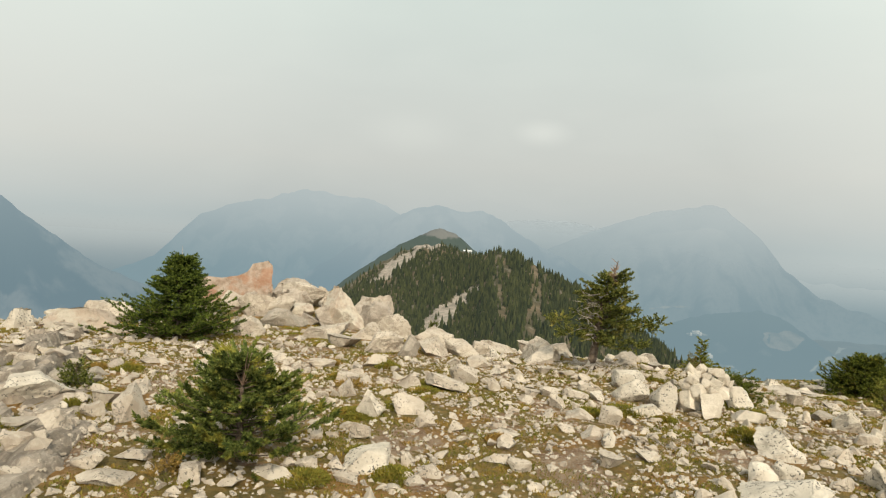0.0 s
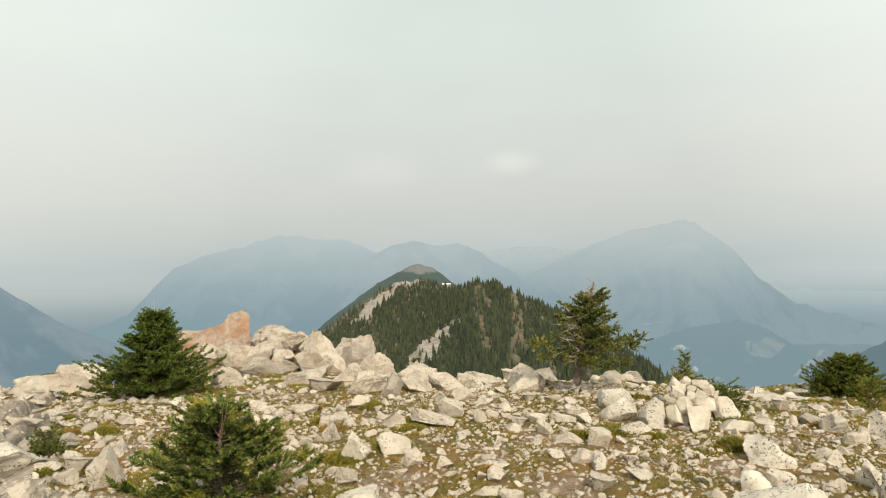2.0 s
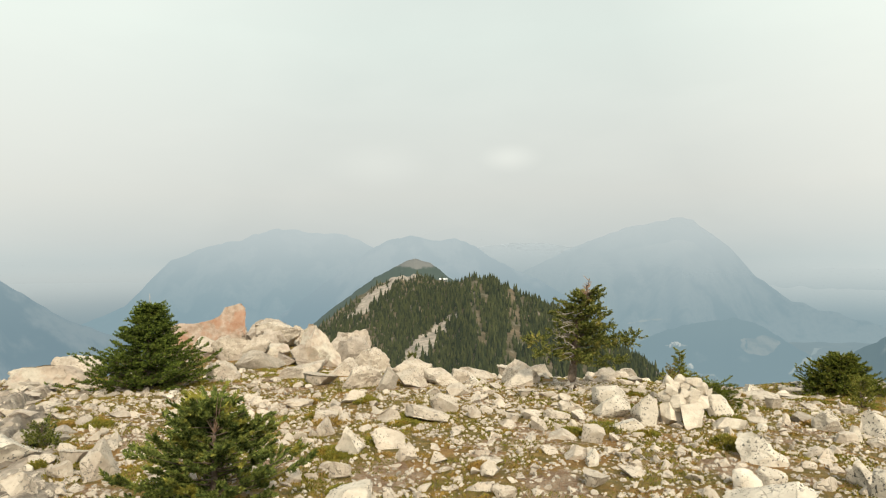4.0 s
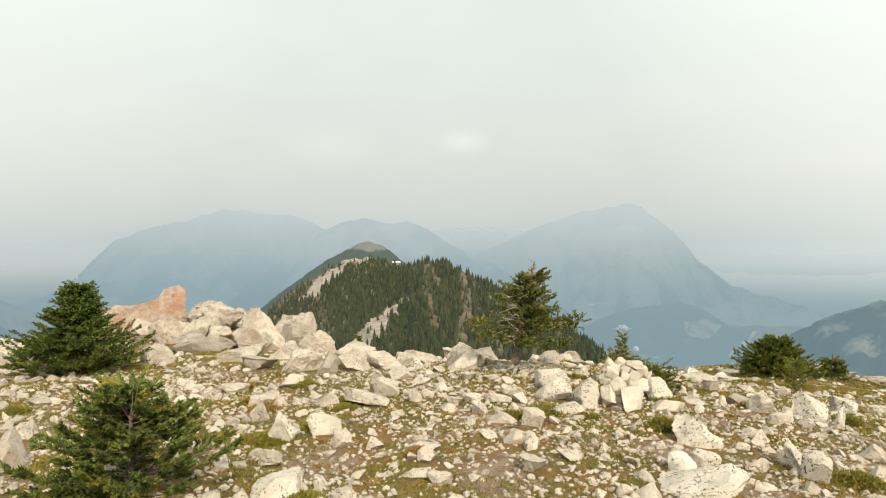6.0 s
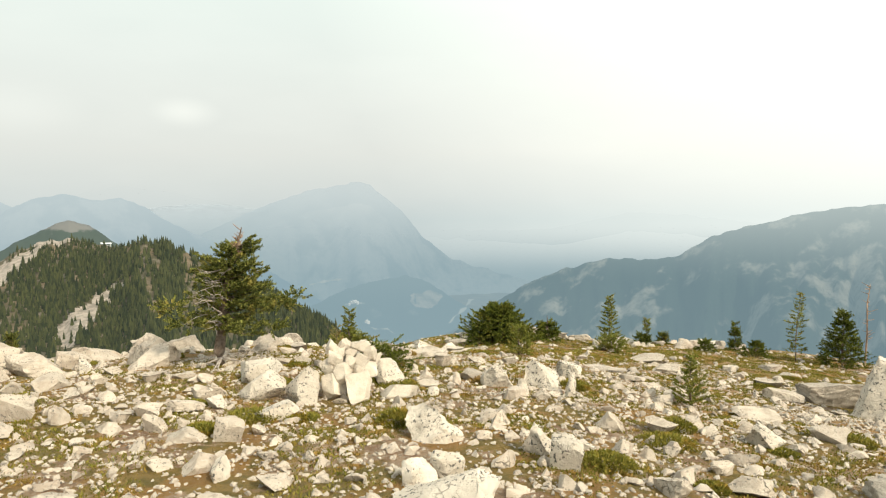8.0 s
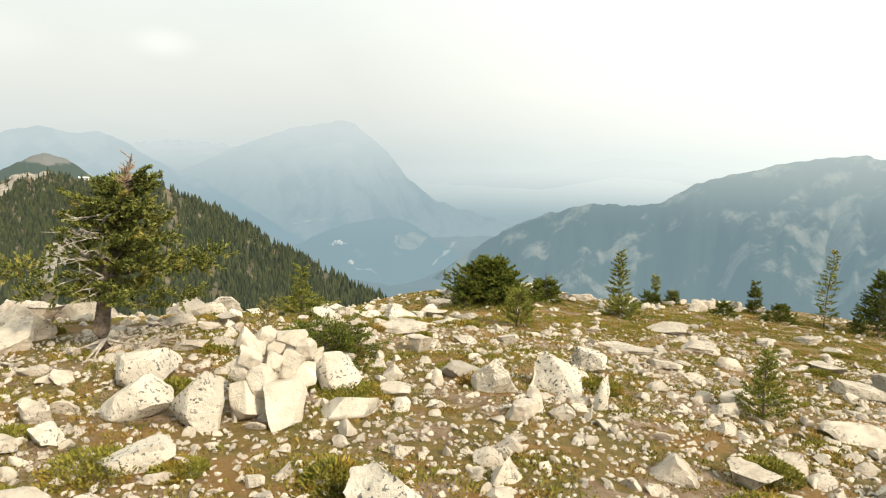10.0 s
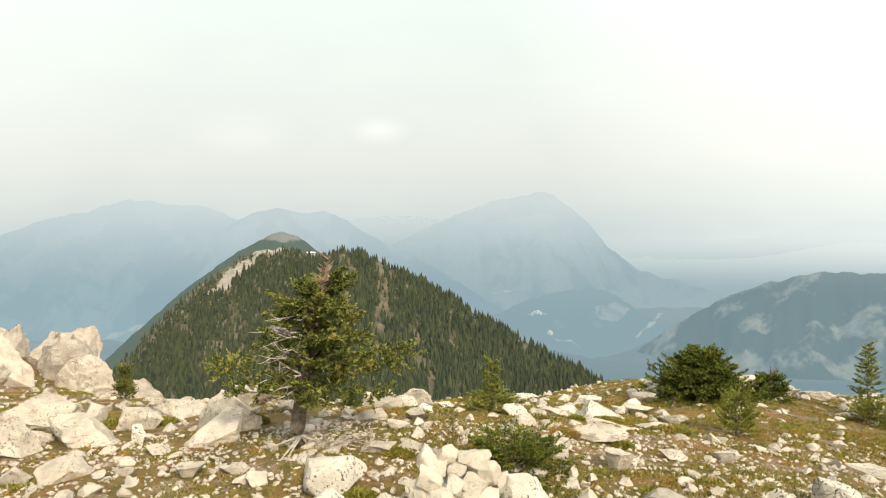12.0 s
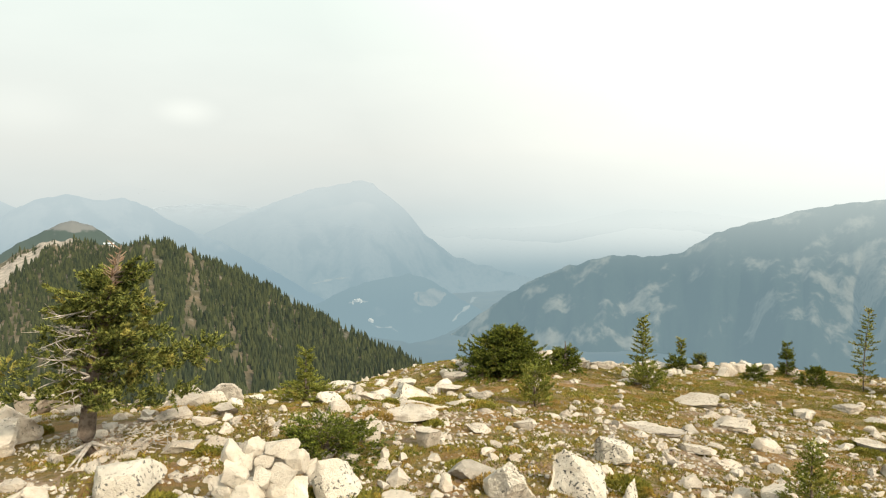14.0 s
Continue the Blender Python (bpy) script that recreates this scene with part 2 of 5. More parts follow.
def tundra():
    k = Mat("alpine_soil_and_turf", 0.95)
    c = k.mix(k.step(k.noise(7, 6), 0.35, 0.68), (0.33, 0.205, 0.122), (0.50, 0.36, 0.24))
    c = k.mix(k.step(k.noise(48, 6, rough=0.7), 0.50, 0.62, 0, 0.8), c, (0.50, 0.42, 0.32))
    c = k.mix(k.step(k.noise(30, 6, rough=0.7), 0.56, 0.66, 0, 0.6), c, (0.17, 0.115, 0.07))
    turf = k.step(k.math("ADD", k.noise(1.9, 6, rough=0.65), k.math("MULTIPLY", k.noise(24, 5), 0.22)), 0.52, 0.60, 0, 0.80)
    green = k.mix(k.step(k.noise(11, 4), 0.38, 0.62), (0.165, 0.140, 0.024), (0.310, 0.205, 0.040))
    green = k.mix(k.step(k.noise(2.7, 4), 0.50, 0.62, 0, 0.75), green, (0.40, 0.205, 0.05))
    c = k.mix(turf, c, green)
    k.bump(k.math("ADD", k.noise(45, 8, rough=0.7), k.noise(160, 3)), 1.0, 0.045)
    # below the summit the sheet becomes the forested valley, its smoke painted in as blue emission
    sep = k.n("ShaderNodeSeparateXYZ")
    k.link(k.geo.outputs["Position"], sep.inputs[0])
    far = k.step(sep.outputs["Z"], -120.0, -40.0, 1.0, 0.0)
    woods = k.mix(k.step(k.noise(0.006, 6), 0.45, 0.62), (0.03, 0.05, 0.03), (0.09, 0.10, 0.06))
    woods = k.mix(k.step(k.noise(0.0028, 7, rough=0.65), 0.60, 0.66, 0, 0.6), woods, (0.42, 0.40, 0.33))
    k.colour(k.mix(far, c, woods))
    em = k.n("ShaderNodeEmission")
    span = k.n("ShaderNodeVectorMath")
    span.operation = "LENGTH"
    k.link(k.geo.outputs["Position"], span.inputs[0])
    # painted haze: darker blue near the summit, paler far out
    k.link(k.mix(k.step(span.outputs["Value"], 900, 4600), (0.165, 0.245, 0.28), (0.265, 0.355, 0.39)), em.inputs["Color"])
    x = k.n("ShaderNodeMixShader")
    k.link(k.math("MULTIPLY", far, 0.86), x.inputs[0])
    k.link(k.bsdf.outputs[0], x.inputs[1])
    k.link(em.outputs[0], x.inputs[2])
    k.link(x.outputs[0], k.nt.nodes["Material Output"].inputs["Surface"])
    return k.m


GROUND = tundra()


# ---- the ground: one sheet from the summit to the horizon ----
VALLEY = -480.0


def sp(v, w):
    """A soft corner: 0 below, rising 1 in 1 above, rounded over w metres."""
    return w * np.logaddexp(0, np.asarray(v, float) / w)


def summit(x, y):
    x, y = np.asarray(x, float), np.asarray(y, float)
    z = 0.12 - 0.165 * sp(x - 2.9, 0.7) + 0.10 * np.exp(-((x + 3.2) ** 2 + (y - 4.6) ** 2) / 3.0)
    z = z + 0.025 * np.sin(1.7 * x + 0.6) * np.sin(1.3 * y) + 0.015 * np.sin(4.1 * x + y) * np.sin(3.3 * y - x)
    west = 1 / (1 + np.exp(np.clip((x - 3.0) * 2.0, -60, 60)))
    z = z - 0.12 * west * sp(y - 8.0, 0.5) + 0.62 * np.exp(-((x + 3.0) / 2.6) ** 2 - ((y - 14.0) / 1.6) ** 2)
    edge = 10.8 + 4.4 * np.exp(-((x + 3.2) / 2.8) ** 2) + 2.2 / (1 + np.exp(-np.clip((x - 4.5) / 0.8, -60, 60))) - 0.06 * np.abs(x)
    # the crest dips behind the cairn and is a little higher again to the east
    hollow = 0.13 * np.exp(-((x - 3.1) / 1.1) ** 2) + 0.34 * np.exp(-((x - 5.0) / 1.3) ** 2)
    z = z - hollow / (1 + np.exp(-np.clip((y - 8.9) / 0.45, -60, 60))) + 0.035 * sp(x - 8.8, 0.5)
    z = z - 0.62 * sp(y - edge, 0.9) - 0.55 * sp(-x - 11, 1.0) - 0.45 * sp(x - 16.5, 0.8) - 0.4 * sp(-y - 9, 2.0)
    return z


def gz(x, y):
    return float(summit(x, y))


def sheet():
    az = np.concatenate([np.arange(-50, 82, 0.5), np.arange(82, 310, 4.0)])
    rad = np.concatenate([[0.0], np.geomspace(0.4, 40, 230), np.geomspace(43, 4950, 90)])
    a, r = np.meshgrid(np.radians(az), rad)
    x, y = np.sin(a) * r, np.cos(a) * r
    z = summit(x, y)
    low = VALLEY + 25 * np.sin(x / 370 + 1) * np.sin(y / 290)
    z = np.maximum(z, low)
    h = len(az)
    n = len(rad)
    verts = np.stack([x, y, z], -1).reshape(-1, 3)
    i, j = np.meshgrid(np.arange(n - 1), np.arange(h), indexing="ij")
    k = (j + 1) % h
    faces = np.stack([i * h + j, (i + 1) * h + j, (i + 1) * h + k, i * h + k], -1).reshape(-1, 4)
    me = bpy.data.meshes.new("ground")
    me.from_pydata(verts.tolist(), [], faces[:, ::-1].tolist())
    me.shade_smooth()
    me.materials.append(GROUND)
    return tagged(new("ground", me), "stony alpine summit ground with brown soil and turf", "ground", kind="structure")


sheet()


# ---- far mountains in the smoke ----
def wave(x, y, seed=0.0, octaves=5, scale=1.0):
    return noise.fractal(Vector((x * scale + seed * 17.3, y * scale - seed * 9.1, seed * 3.7)), 1.0, 2.0, octaves)


def range_of_hills(name, crest, distance, material, label, steep=0.62, rough=1.0, base=VALLEY - 20, columns=170, rows=34, category="mountain"):
    """A mountain range seen from the summit: crest pairs of azimuth and elevation in degrees, at a distance in metres."""
    ca, ce = np.array([c[0] for c in crest]), np.array([c[1] for c in crest])
    far = np.array(distance) if isinstance(distance, tuple) else np.full(len(ca), float(distance))
    verts, faces = [], []
    for i in range(columns + 1):
        az = ca[0] + (ca[-1] - ca[0]) * i / columns
        d0 = float(np.interp(az, ca, far))
        top = 1.5 + d0 * math.tan(radians(float(np.interp(az, ca, ce))))
        top += rough * d0 * 0.0034 * wave(az, 0, distance if not isinstance(distance, tuple) else 3.1, 5, 0.9)
        run = (top - base) / steep
        for j in range(rows + 3):
            if j <= rows:
                s = j / rows
                spur = wave(az * 0.30, s * 0.9, 2.0 + d0 * 0.001, 6, 1.0)
                d = d0 - run * (1 - s) + rough * spur * run * 0.30 * math.sin(math.pi * min(1, s * 1.02)) * (0.4 + 0.6 * (1 - s))
                z = base + (top - base) * s ** 1.12
            else:
                d, z = d0 + 90 * (j - rows), top - 70 * (j - rows)
            a = radians(az)
            verts.append((d * math.sin(a), d * math.cos(a), z))
    w = rows + 3
    for i in range(columns):
        for j in range(w - 1):
            faces.append((i * w + j, (i + 1) * w + j, (i + 1) * w + j + 1, i * w + j + 1))
    me = bpy.data.meshes.new(name)
    me.from_pydata(verts, [], faces)
    me.shade_smooth()
    me.materials.append(material)
    return tagged(new(name, me), label, category, kind="structure")


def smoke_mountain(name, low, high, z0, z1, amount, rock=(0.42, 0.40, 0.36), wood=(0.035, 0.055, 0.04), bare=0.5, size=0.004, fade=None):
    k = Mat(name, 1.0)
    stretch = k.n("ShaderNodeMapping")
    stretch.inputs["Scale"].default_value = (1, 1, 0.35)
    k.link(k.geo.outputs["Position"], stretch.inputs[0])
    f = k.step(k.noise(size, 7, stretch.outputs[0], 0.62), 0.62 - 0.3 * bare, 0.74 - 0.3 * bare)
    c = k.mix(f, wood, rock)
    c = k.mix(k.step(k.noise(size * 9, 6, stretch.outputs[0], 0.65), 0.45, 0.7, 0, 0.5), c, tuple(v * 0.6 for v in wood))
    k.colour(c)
    # most of the mountain's colour is this painted haze, not rock or forest
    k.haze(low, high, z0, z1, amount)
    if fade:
        # the crest turns transparent between two heights, to imitate smoke in front of it
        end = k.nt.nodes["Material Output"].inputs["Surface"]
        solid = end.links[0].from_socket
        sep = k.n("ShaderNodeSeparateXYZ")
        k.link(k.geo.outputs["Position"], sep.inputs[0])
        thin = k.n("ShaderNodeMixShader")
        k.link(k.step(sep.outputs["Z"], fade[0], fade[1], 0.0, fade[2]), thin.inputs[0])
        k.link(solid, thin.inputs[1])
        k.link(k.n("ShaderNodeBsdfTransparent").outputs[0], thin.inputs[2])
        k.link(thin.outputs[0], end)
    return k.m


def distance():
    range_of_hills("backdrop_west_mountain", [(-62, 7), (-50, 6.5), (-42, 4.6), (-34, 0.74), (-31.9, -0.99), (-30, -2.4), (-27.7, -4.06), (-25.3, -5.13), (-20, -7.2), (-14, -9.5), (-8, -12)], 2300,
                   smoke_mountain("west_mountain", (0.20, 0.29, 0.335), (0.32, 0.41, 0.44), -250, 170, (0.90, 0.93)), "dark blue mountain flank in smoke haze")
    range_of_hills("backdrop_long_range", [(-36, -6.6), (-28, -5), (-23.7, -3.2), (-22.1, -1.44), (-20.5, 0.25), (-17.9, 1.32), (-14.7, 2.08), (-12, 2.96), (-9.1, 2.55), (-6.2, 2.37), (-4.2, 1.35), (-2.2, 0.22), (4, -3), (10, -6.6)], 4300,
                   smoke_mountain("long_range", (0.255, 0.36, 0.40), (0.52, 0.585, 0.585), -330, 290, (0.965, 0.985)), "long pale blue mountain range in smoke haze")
    # no range stands here: an added sheet paints haze over the bare horizon
    range_of_hills("backdrop_west_haze", [(-66, 0.5), (-50, 0.35), (-36, 0.4), (-28, 0.3), (-20, 0.2), (-10, -1.0)], 4850,
                   smoke_mountain("west_haze", (0.25, 0.335, 0.365), (0.575, 0.61, 0.585), -430, 40, 0.99, fade=(-260, 30, 0.95)), "flat sheet of painted smoke haze above the western valley", steep=5.0, rough=0.5, columns=90)
    # added sheet that paints darker haze into the gap between two mountains
    range_of_hills("backdrop_gap_haze", [(1, -1.0), (5, 1.1), (8, 1.45), (11, 1.4), (15, 0.8), (22, -1.0)], 4800,
                   smoke_mountain("gap_haze", (0.24, 0.34, 0.37), (0.52, 0.58, 0.575), -400, 180, 0.985, fade=(-60, 140, 0.7)), "sheet of painted haze in the gap between two mountains", steep=5.0, rough=0.6, columns=80)
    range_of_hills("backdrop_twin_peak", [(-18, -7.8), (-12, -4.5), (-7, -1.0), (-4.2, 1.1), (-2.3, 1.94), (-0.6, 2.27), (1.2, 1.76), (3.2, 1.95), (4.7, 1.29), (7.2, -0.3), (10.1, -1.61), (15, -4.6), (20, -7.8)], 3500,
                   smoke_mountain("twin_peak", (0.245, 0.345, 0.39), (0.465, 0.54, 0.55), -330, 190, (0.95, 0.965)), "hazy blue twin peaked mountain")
    # between 24 and 40 degrees the crest is raised only to hold painted haze
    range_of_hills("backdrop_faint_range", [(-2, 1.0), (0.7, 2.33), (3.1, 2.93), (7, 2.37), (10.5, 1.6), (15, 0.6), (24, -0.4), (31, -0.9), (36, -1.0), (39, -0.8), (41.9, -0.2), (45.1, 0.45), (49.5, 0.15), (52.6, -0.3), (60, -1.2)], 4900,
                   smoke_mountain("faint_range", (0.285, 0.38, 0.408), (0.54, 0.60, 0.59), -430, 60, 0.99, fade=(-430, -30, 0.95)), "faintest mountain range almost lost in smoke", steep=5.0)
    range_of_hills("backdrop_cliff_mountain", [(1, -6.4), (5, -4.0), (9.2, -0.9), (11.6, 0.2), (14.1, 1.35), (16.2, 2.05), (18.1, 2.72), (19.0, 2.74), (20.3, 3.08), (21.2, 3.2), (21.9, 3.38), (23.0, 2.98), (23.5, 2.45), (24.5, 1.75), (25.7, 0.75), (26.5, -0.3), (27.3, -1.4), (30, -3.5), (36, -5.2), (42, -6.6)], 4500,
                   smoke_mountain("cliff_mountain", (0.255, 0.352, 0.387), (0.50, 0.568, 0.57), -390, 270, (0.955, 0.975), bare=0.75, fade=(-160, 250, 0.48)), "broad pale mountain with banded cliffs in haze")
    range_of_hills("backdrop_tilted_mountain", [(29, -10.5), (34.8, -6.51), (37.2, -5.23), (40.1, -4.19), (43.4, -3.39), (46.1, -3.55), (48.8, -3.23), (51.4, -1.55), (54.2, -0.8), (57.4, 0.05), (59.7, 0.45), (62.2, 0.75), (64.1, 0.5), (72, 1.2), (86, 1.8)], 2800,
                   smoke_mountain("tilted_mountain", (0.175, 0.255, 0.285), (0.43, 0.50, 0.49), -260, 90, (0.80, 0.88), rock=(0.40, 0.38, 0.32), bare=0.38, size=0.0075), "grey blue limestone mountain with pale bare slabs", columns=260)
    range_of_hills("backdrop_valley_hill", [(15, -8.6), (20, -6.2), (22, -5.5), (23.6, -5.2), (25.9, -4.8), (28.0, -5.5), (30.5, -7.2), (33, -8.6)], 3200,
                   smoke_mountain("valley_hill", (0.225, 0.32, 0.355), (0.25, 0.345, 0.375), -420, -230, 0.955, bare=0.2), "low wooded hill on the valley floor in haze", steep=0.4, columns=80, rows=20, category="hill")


distance()


def valley_hit(az, el):
    """Where a line of sight from the summit first meets the valley, well past the summit's own slopes."""
    a, e = radians(az), radians(el)
    way = Vector((math.sin(a) * math.cos(e), math.cos(a) * math.cos(e), math.sin(e)))
    start = Vector((0, 0, 1.55)) + way * 1250
    hit, place, _, _, _, _ = scene.ray_cast(bpy.context.evaluated_depsgraph_get(), start, way)
    return (place if hit else start + way * 2500) - way * 9


def ribbon(name, az, el, width, material, label, category):
    """A pale strip laid over the valley along azimuths and elevations from the summit; width in degrees."""
    verts, faces = [], []
    for i in range(33):
        u = i / 32 * (len(az) - 1)
        k = min(len(az) - 2, int(u))
        a = az[k] + (az[k + 1] - az[k]) * (u - k) + 0.05 * math.sin(i * 0.9)
        e = el[k] + (el[k + 1] - el[k]) * (u - k)
        w = width * (0.55 + 0.45 * math.sin(i * 0.55 + 1)) * min(1, 0.25 + i / 6, 0.25 + (32 - i) / 6)
        verts += [valley_hit(a - 0.3 * w, e + w / 2), valley_hit(a + 0.3 * w, e - w / 2)]
        if i:
            faces.append((2 * i - 2, 2 * i - 1, 2 * i + 1, 2 * i))
    me = bpy.data.meshes.new(name)
    me.from_pydata(verts, [], faces)
    me.materials.append(material)
    return tagged(new(name, me), label, category, kind="structure")


def clearing(name, az, el, wide, tall, material, label, seed):
    """A bare patch on a wooded hillside, with a ragged outline."""
    verts, faces = [valley_hit(az, el)], []
    for ring in (0.5, 1.0):
        for k in range(28):
            t = 6.2832 * k / 28
            r = ring * (1 + 0.45 * noise.fractal(Vector((math.cos(t) * 1.4, math.sin(t) * 1.4, seed)), 1.0, 2.0, 4))
            lean = 0.35 * math.sin(t) * wide
            verts.append(valley_hit(az + r * wide * math.cos(t) + lean * 0.3, el + r * tall * math.sin(t)))
    for k in range(28):
        m = (k + 1) % 28
        faces += [(0, 1 + k, 1 + m), (1 + k, 29 + k, 29 + m, 1 + m)]
    me = bpy.data.meshes.new(name)
    me.from_pydata(verts, [], faces)
    me.materials.append(material)
    return tagged(new(name, me), label, "clearing", kind="structure")


def valley_things():
    bpy.context.view_layer.update()
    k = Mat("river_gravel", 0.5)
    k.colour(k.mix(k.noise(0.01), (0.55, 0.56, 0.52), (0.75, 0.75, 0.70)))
    # the blue of the distance is painted into the gravel as emission
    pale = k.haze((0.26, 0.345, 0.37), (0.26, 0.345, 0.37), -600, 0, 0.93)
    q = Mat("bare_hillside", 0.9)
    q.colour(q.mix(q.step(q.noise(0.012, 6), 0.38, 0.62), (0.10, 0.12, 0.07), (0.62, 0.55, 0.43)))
    # likewise the bare ground is mostly painted haze
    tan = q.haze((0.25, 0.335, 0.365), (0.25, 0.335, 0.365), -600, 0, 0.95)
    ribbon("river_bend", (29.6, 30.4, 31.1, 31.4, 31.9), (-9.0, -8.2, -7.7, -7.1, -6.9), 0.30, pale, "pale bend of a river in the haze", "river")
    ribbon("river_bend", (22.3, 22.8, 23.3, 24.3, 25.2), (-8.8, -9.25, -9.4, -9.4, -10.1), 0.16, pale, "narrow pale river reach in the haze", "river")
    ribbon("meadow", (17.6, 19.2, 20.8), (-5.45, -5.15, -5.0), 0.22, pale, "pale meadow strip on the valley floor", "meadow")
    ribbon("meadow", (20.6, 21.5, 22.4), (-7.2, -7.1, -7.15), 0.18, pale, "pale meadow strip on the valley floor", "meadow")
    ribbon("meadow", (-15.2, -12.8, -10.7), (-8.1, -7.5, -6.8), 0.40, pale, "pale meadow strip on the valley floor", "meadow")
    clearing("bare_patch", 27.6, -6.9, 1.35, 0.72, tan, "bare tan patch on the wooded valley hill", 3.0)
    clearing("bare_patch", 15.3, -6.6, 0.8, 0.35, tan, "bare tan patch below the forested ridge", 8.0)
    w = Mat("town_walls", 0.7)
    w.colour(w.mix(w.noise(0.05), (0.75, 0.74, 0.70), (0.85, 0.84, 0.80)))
    # the walls and roofs glow faintly with painted haze, no lamps are meant
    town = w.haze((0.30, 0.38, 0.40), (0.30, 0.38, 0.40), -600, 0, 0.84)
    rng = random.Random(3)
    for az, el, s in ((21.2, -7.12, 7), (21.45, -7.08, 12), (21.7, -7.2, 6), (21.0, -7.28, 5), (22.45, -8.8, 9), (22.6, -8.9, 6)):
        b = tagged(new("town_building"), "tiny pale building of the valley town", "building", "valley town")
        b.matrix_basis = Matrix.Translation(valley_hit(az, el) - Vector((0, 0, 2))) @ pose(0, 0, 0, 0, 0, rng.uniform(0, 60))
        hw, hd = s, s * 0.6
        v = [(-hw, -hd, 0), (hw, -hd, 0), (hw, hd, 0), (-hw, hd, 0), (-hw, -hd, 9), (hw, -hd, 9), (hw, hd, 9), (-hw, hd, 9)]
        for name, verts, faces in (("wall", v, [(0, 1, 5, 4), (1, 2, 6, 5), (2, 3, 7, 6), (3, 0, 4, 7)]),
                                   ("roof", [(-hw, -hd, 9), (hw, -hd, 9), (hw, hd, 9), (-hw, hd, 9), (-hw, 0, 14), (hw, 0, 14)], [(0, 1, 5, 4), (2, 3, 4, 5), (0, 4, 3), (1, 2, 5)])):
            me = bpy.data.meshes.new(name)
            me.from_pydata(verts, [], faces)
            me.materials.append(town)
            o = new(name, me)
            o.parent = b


valley_things()


# ---- the wooded ridge that runs on from the summit ----
def ridge_ground():
    k = Mat("ridge_slope", 1.0)
    c = k.mix(k.step(k.noise(0.05, 6), 0.4, 0.65), (0.07, 0.062, 0.032), (0.155, 0.115, 0.07))
    c = k.mix(k.step(k.noise(0.16, 5), 0.5, 0.75, 0, 0.6), c, (0.26, 0.23, 0.19))
    k.bump(k.noise(0.5, 6), 0.8, 1.0)
    k.colour(c)
    # a thin veil of haze is painted on as blue-grey emission
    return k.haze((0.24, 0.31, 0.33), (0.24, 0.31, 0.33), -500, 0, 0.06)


def pale_rock():
    k = Mat("pale_scree_and_cliff", 1.0)
    c = k.mix(k.step(k.noise(0.25, 7), 0.35, 0.65), (0.42, 0.36, 0.30), (0.24, 0.21, 0.17))
    k.bump(k.noise(0.7, 7), 0.9, 1.5)
    k.colour(c)
    # the same painted veil lies on the scree, slightly stronger
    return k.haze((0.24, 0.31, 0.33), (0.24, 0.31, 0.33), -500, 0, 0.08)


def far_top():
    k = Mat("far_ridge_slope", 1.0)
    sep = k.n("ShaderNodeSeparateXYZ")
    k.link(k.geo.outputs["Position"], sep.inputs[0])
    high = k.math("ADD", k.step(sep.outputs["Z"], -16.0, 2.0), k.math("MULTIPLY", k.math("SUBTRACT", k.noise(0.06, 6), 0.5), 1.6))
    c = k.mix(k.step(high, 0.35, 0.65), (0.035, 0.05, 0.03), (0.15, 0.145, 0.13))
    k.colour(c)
    # about a quarter of the colour is haze painted in as emission
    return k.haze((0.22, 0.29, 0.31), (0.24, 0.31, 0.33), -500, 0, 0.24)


NEAR_CREST = ((-15, -12.0, 560), (-12.6, -9.8, 570), (-8.4, -5.3, 590), (-5.7, -3.35, 610), (-3.5, -2.0, 620), (-1.5, -1.3, 610), (0.3, -1.35, 590), (2.2, -1.9, 560), (3.4, -1.85, 530),
              (4.8, -1.5, 515), (6.5, -2.0, 510), (8.0, -2.45, 505), (10.2, -3.4, 500), (11.9, -4.3, 490), (14.8, -6.0, 470), (18.2, -8.0, 450), (23.1, -10.8, 420), (28, -13.2, 390), (34, -16, 370))
CREST_AZ, CREST_EL, CREST_D = (np.array(v, float) for v in zip(*NEAR_CREST))


def ridge_place(az, s):
    """A point of the ridge's face: s is 1 on the crest and 0 at its foot."""
    d0 = float(np.interp(az, CREST_AZ, CREST_D))
    e0 = float(np.interp(az, CREST_AZ, CREST_EL))
    gully = wave(az * 0.16, s * 0.5, 5.0, 5, 1.0)
    d = d0 * (0.40 + 0.60 * s) + 26 * gully * math.sin(math.pi * s)
    e = e0 + 0.12 - 0.35 * min(1.0, max(0.0, (az - 5) / 5)) - 15.0 * (1 - s) ** 1.15 + 0.22 * wave(az, 0.0, 8.0, 4, 1.2) * s
    a = radians(az)
    return Vector((d * math.sin(a), d * math.cos(a), 1.5 + d * math.tan(radians(e))))


SCREE = ((2.9, 0.76, -0.9, 0.46, 0.75), (-1.6, 0.98, -4.8, 0.89, 1.1), (-0.4, 0.99, -2.2, 0.985, 0.6), (7.8, 0.97, 8.6, 0.66, 0.8), (9.2, 0.86, 7.4, 0.46, 0.5), (11.5, 0.66, 11.0, 0.40, 0.4), (5.0, 0.96, 5.6, 0.86, 0.4))


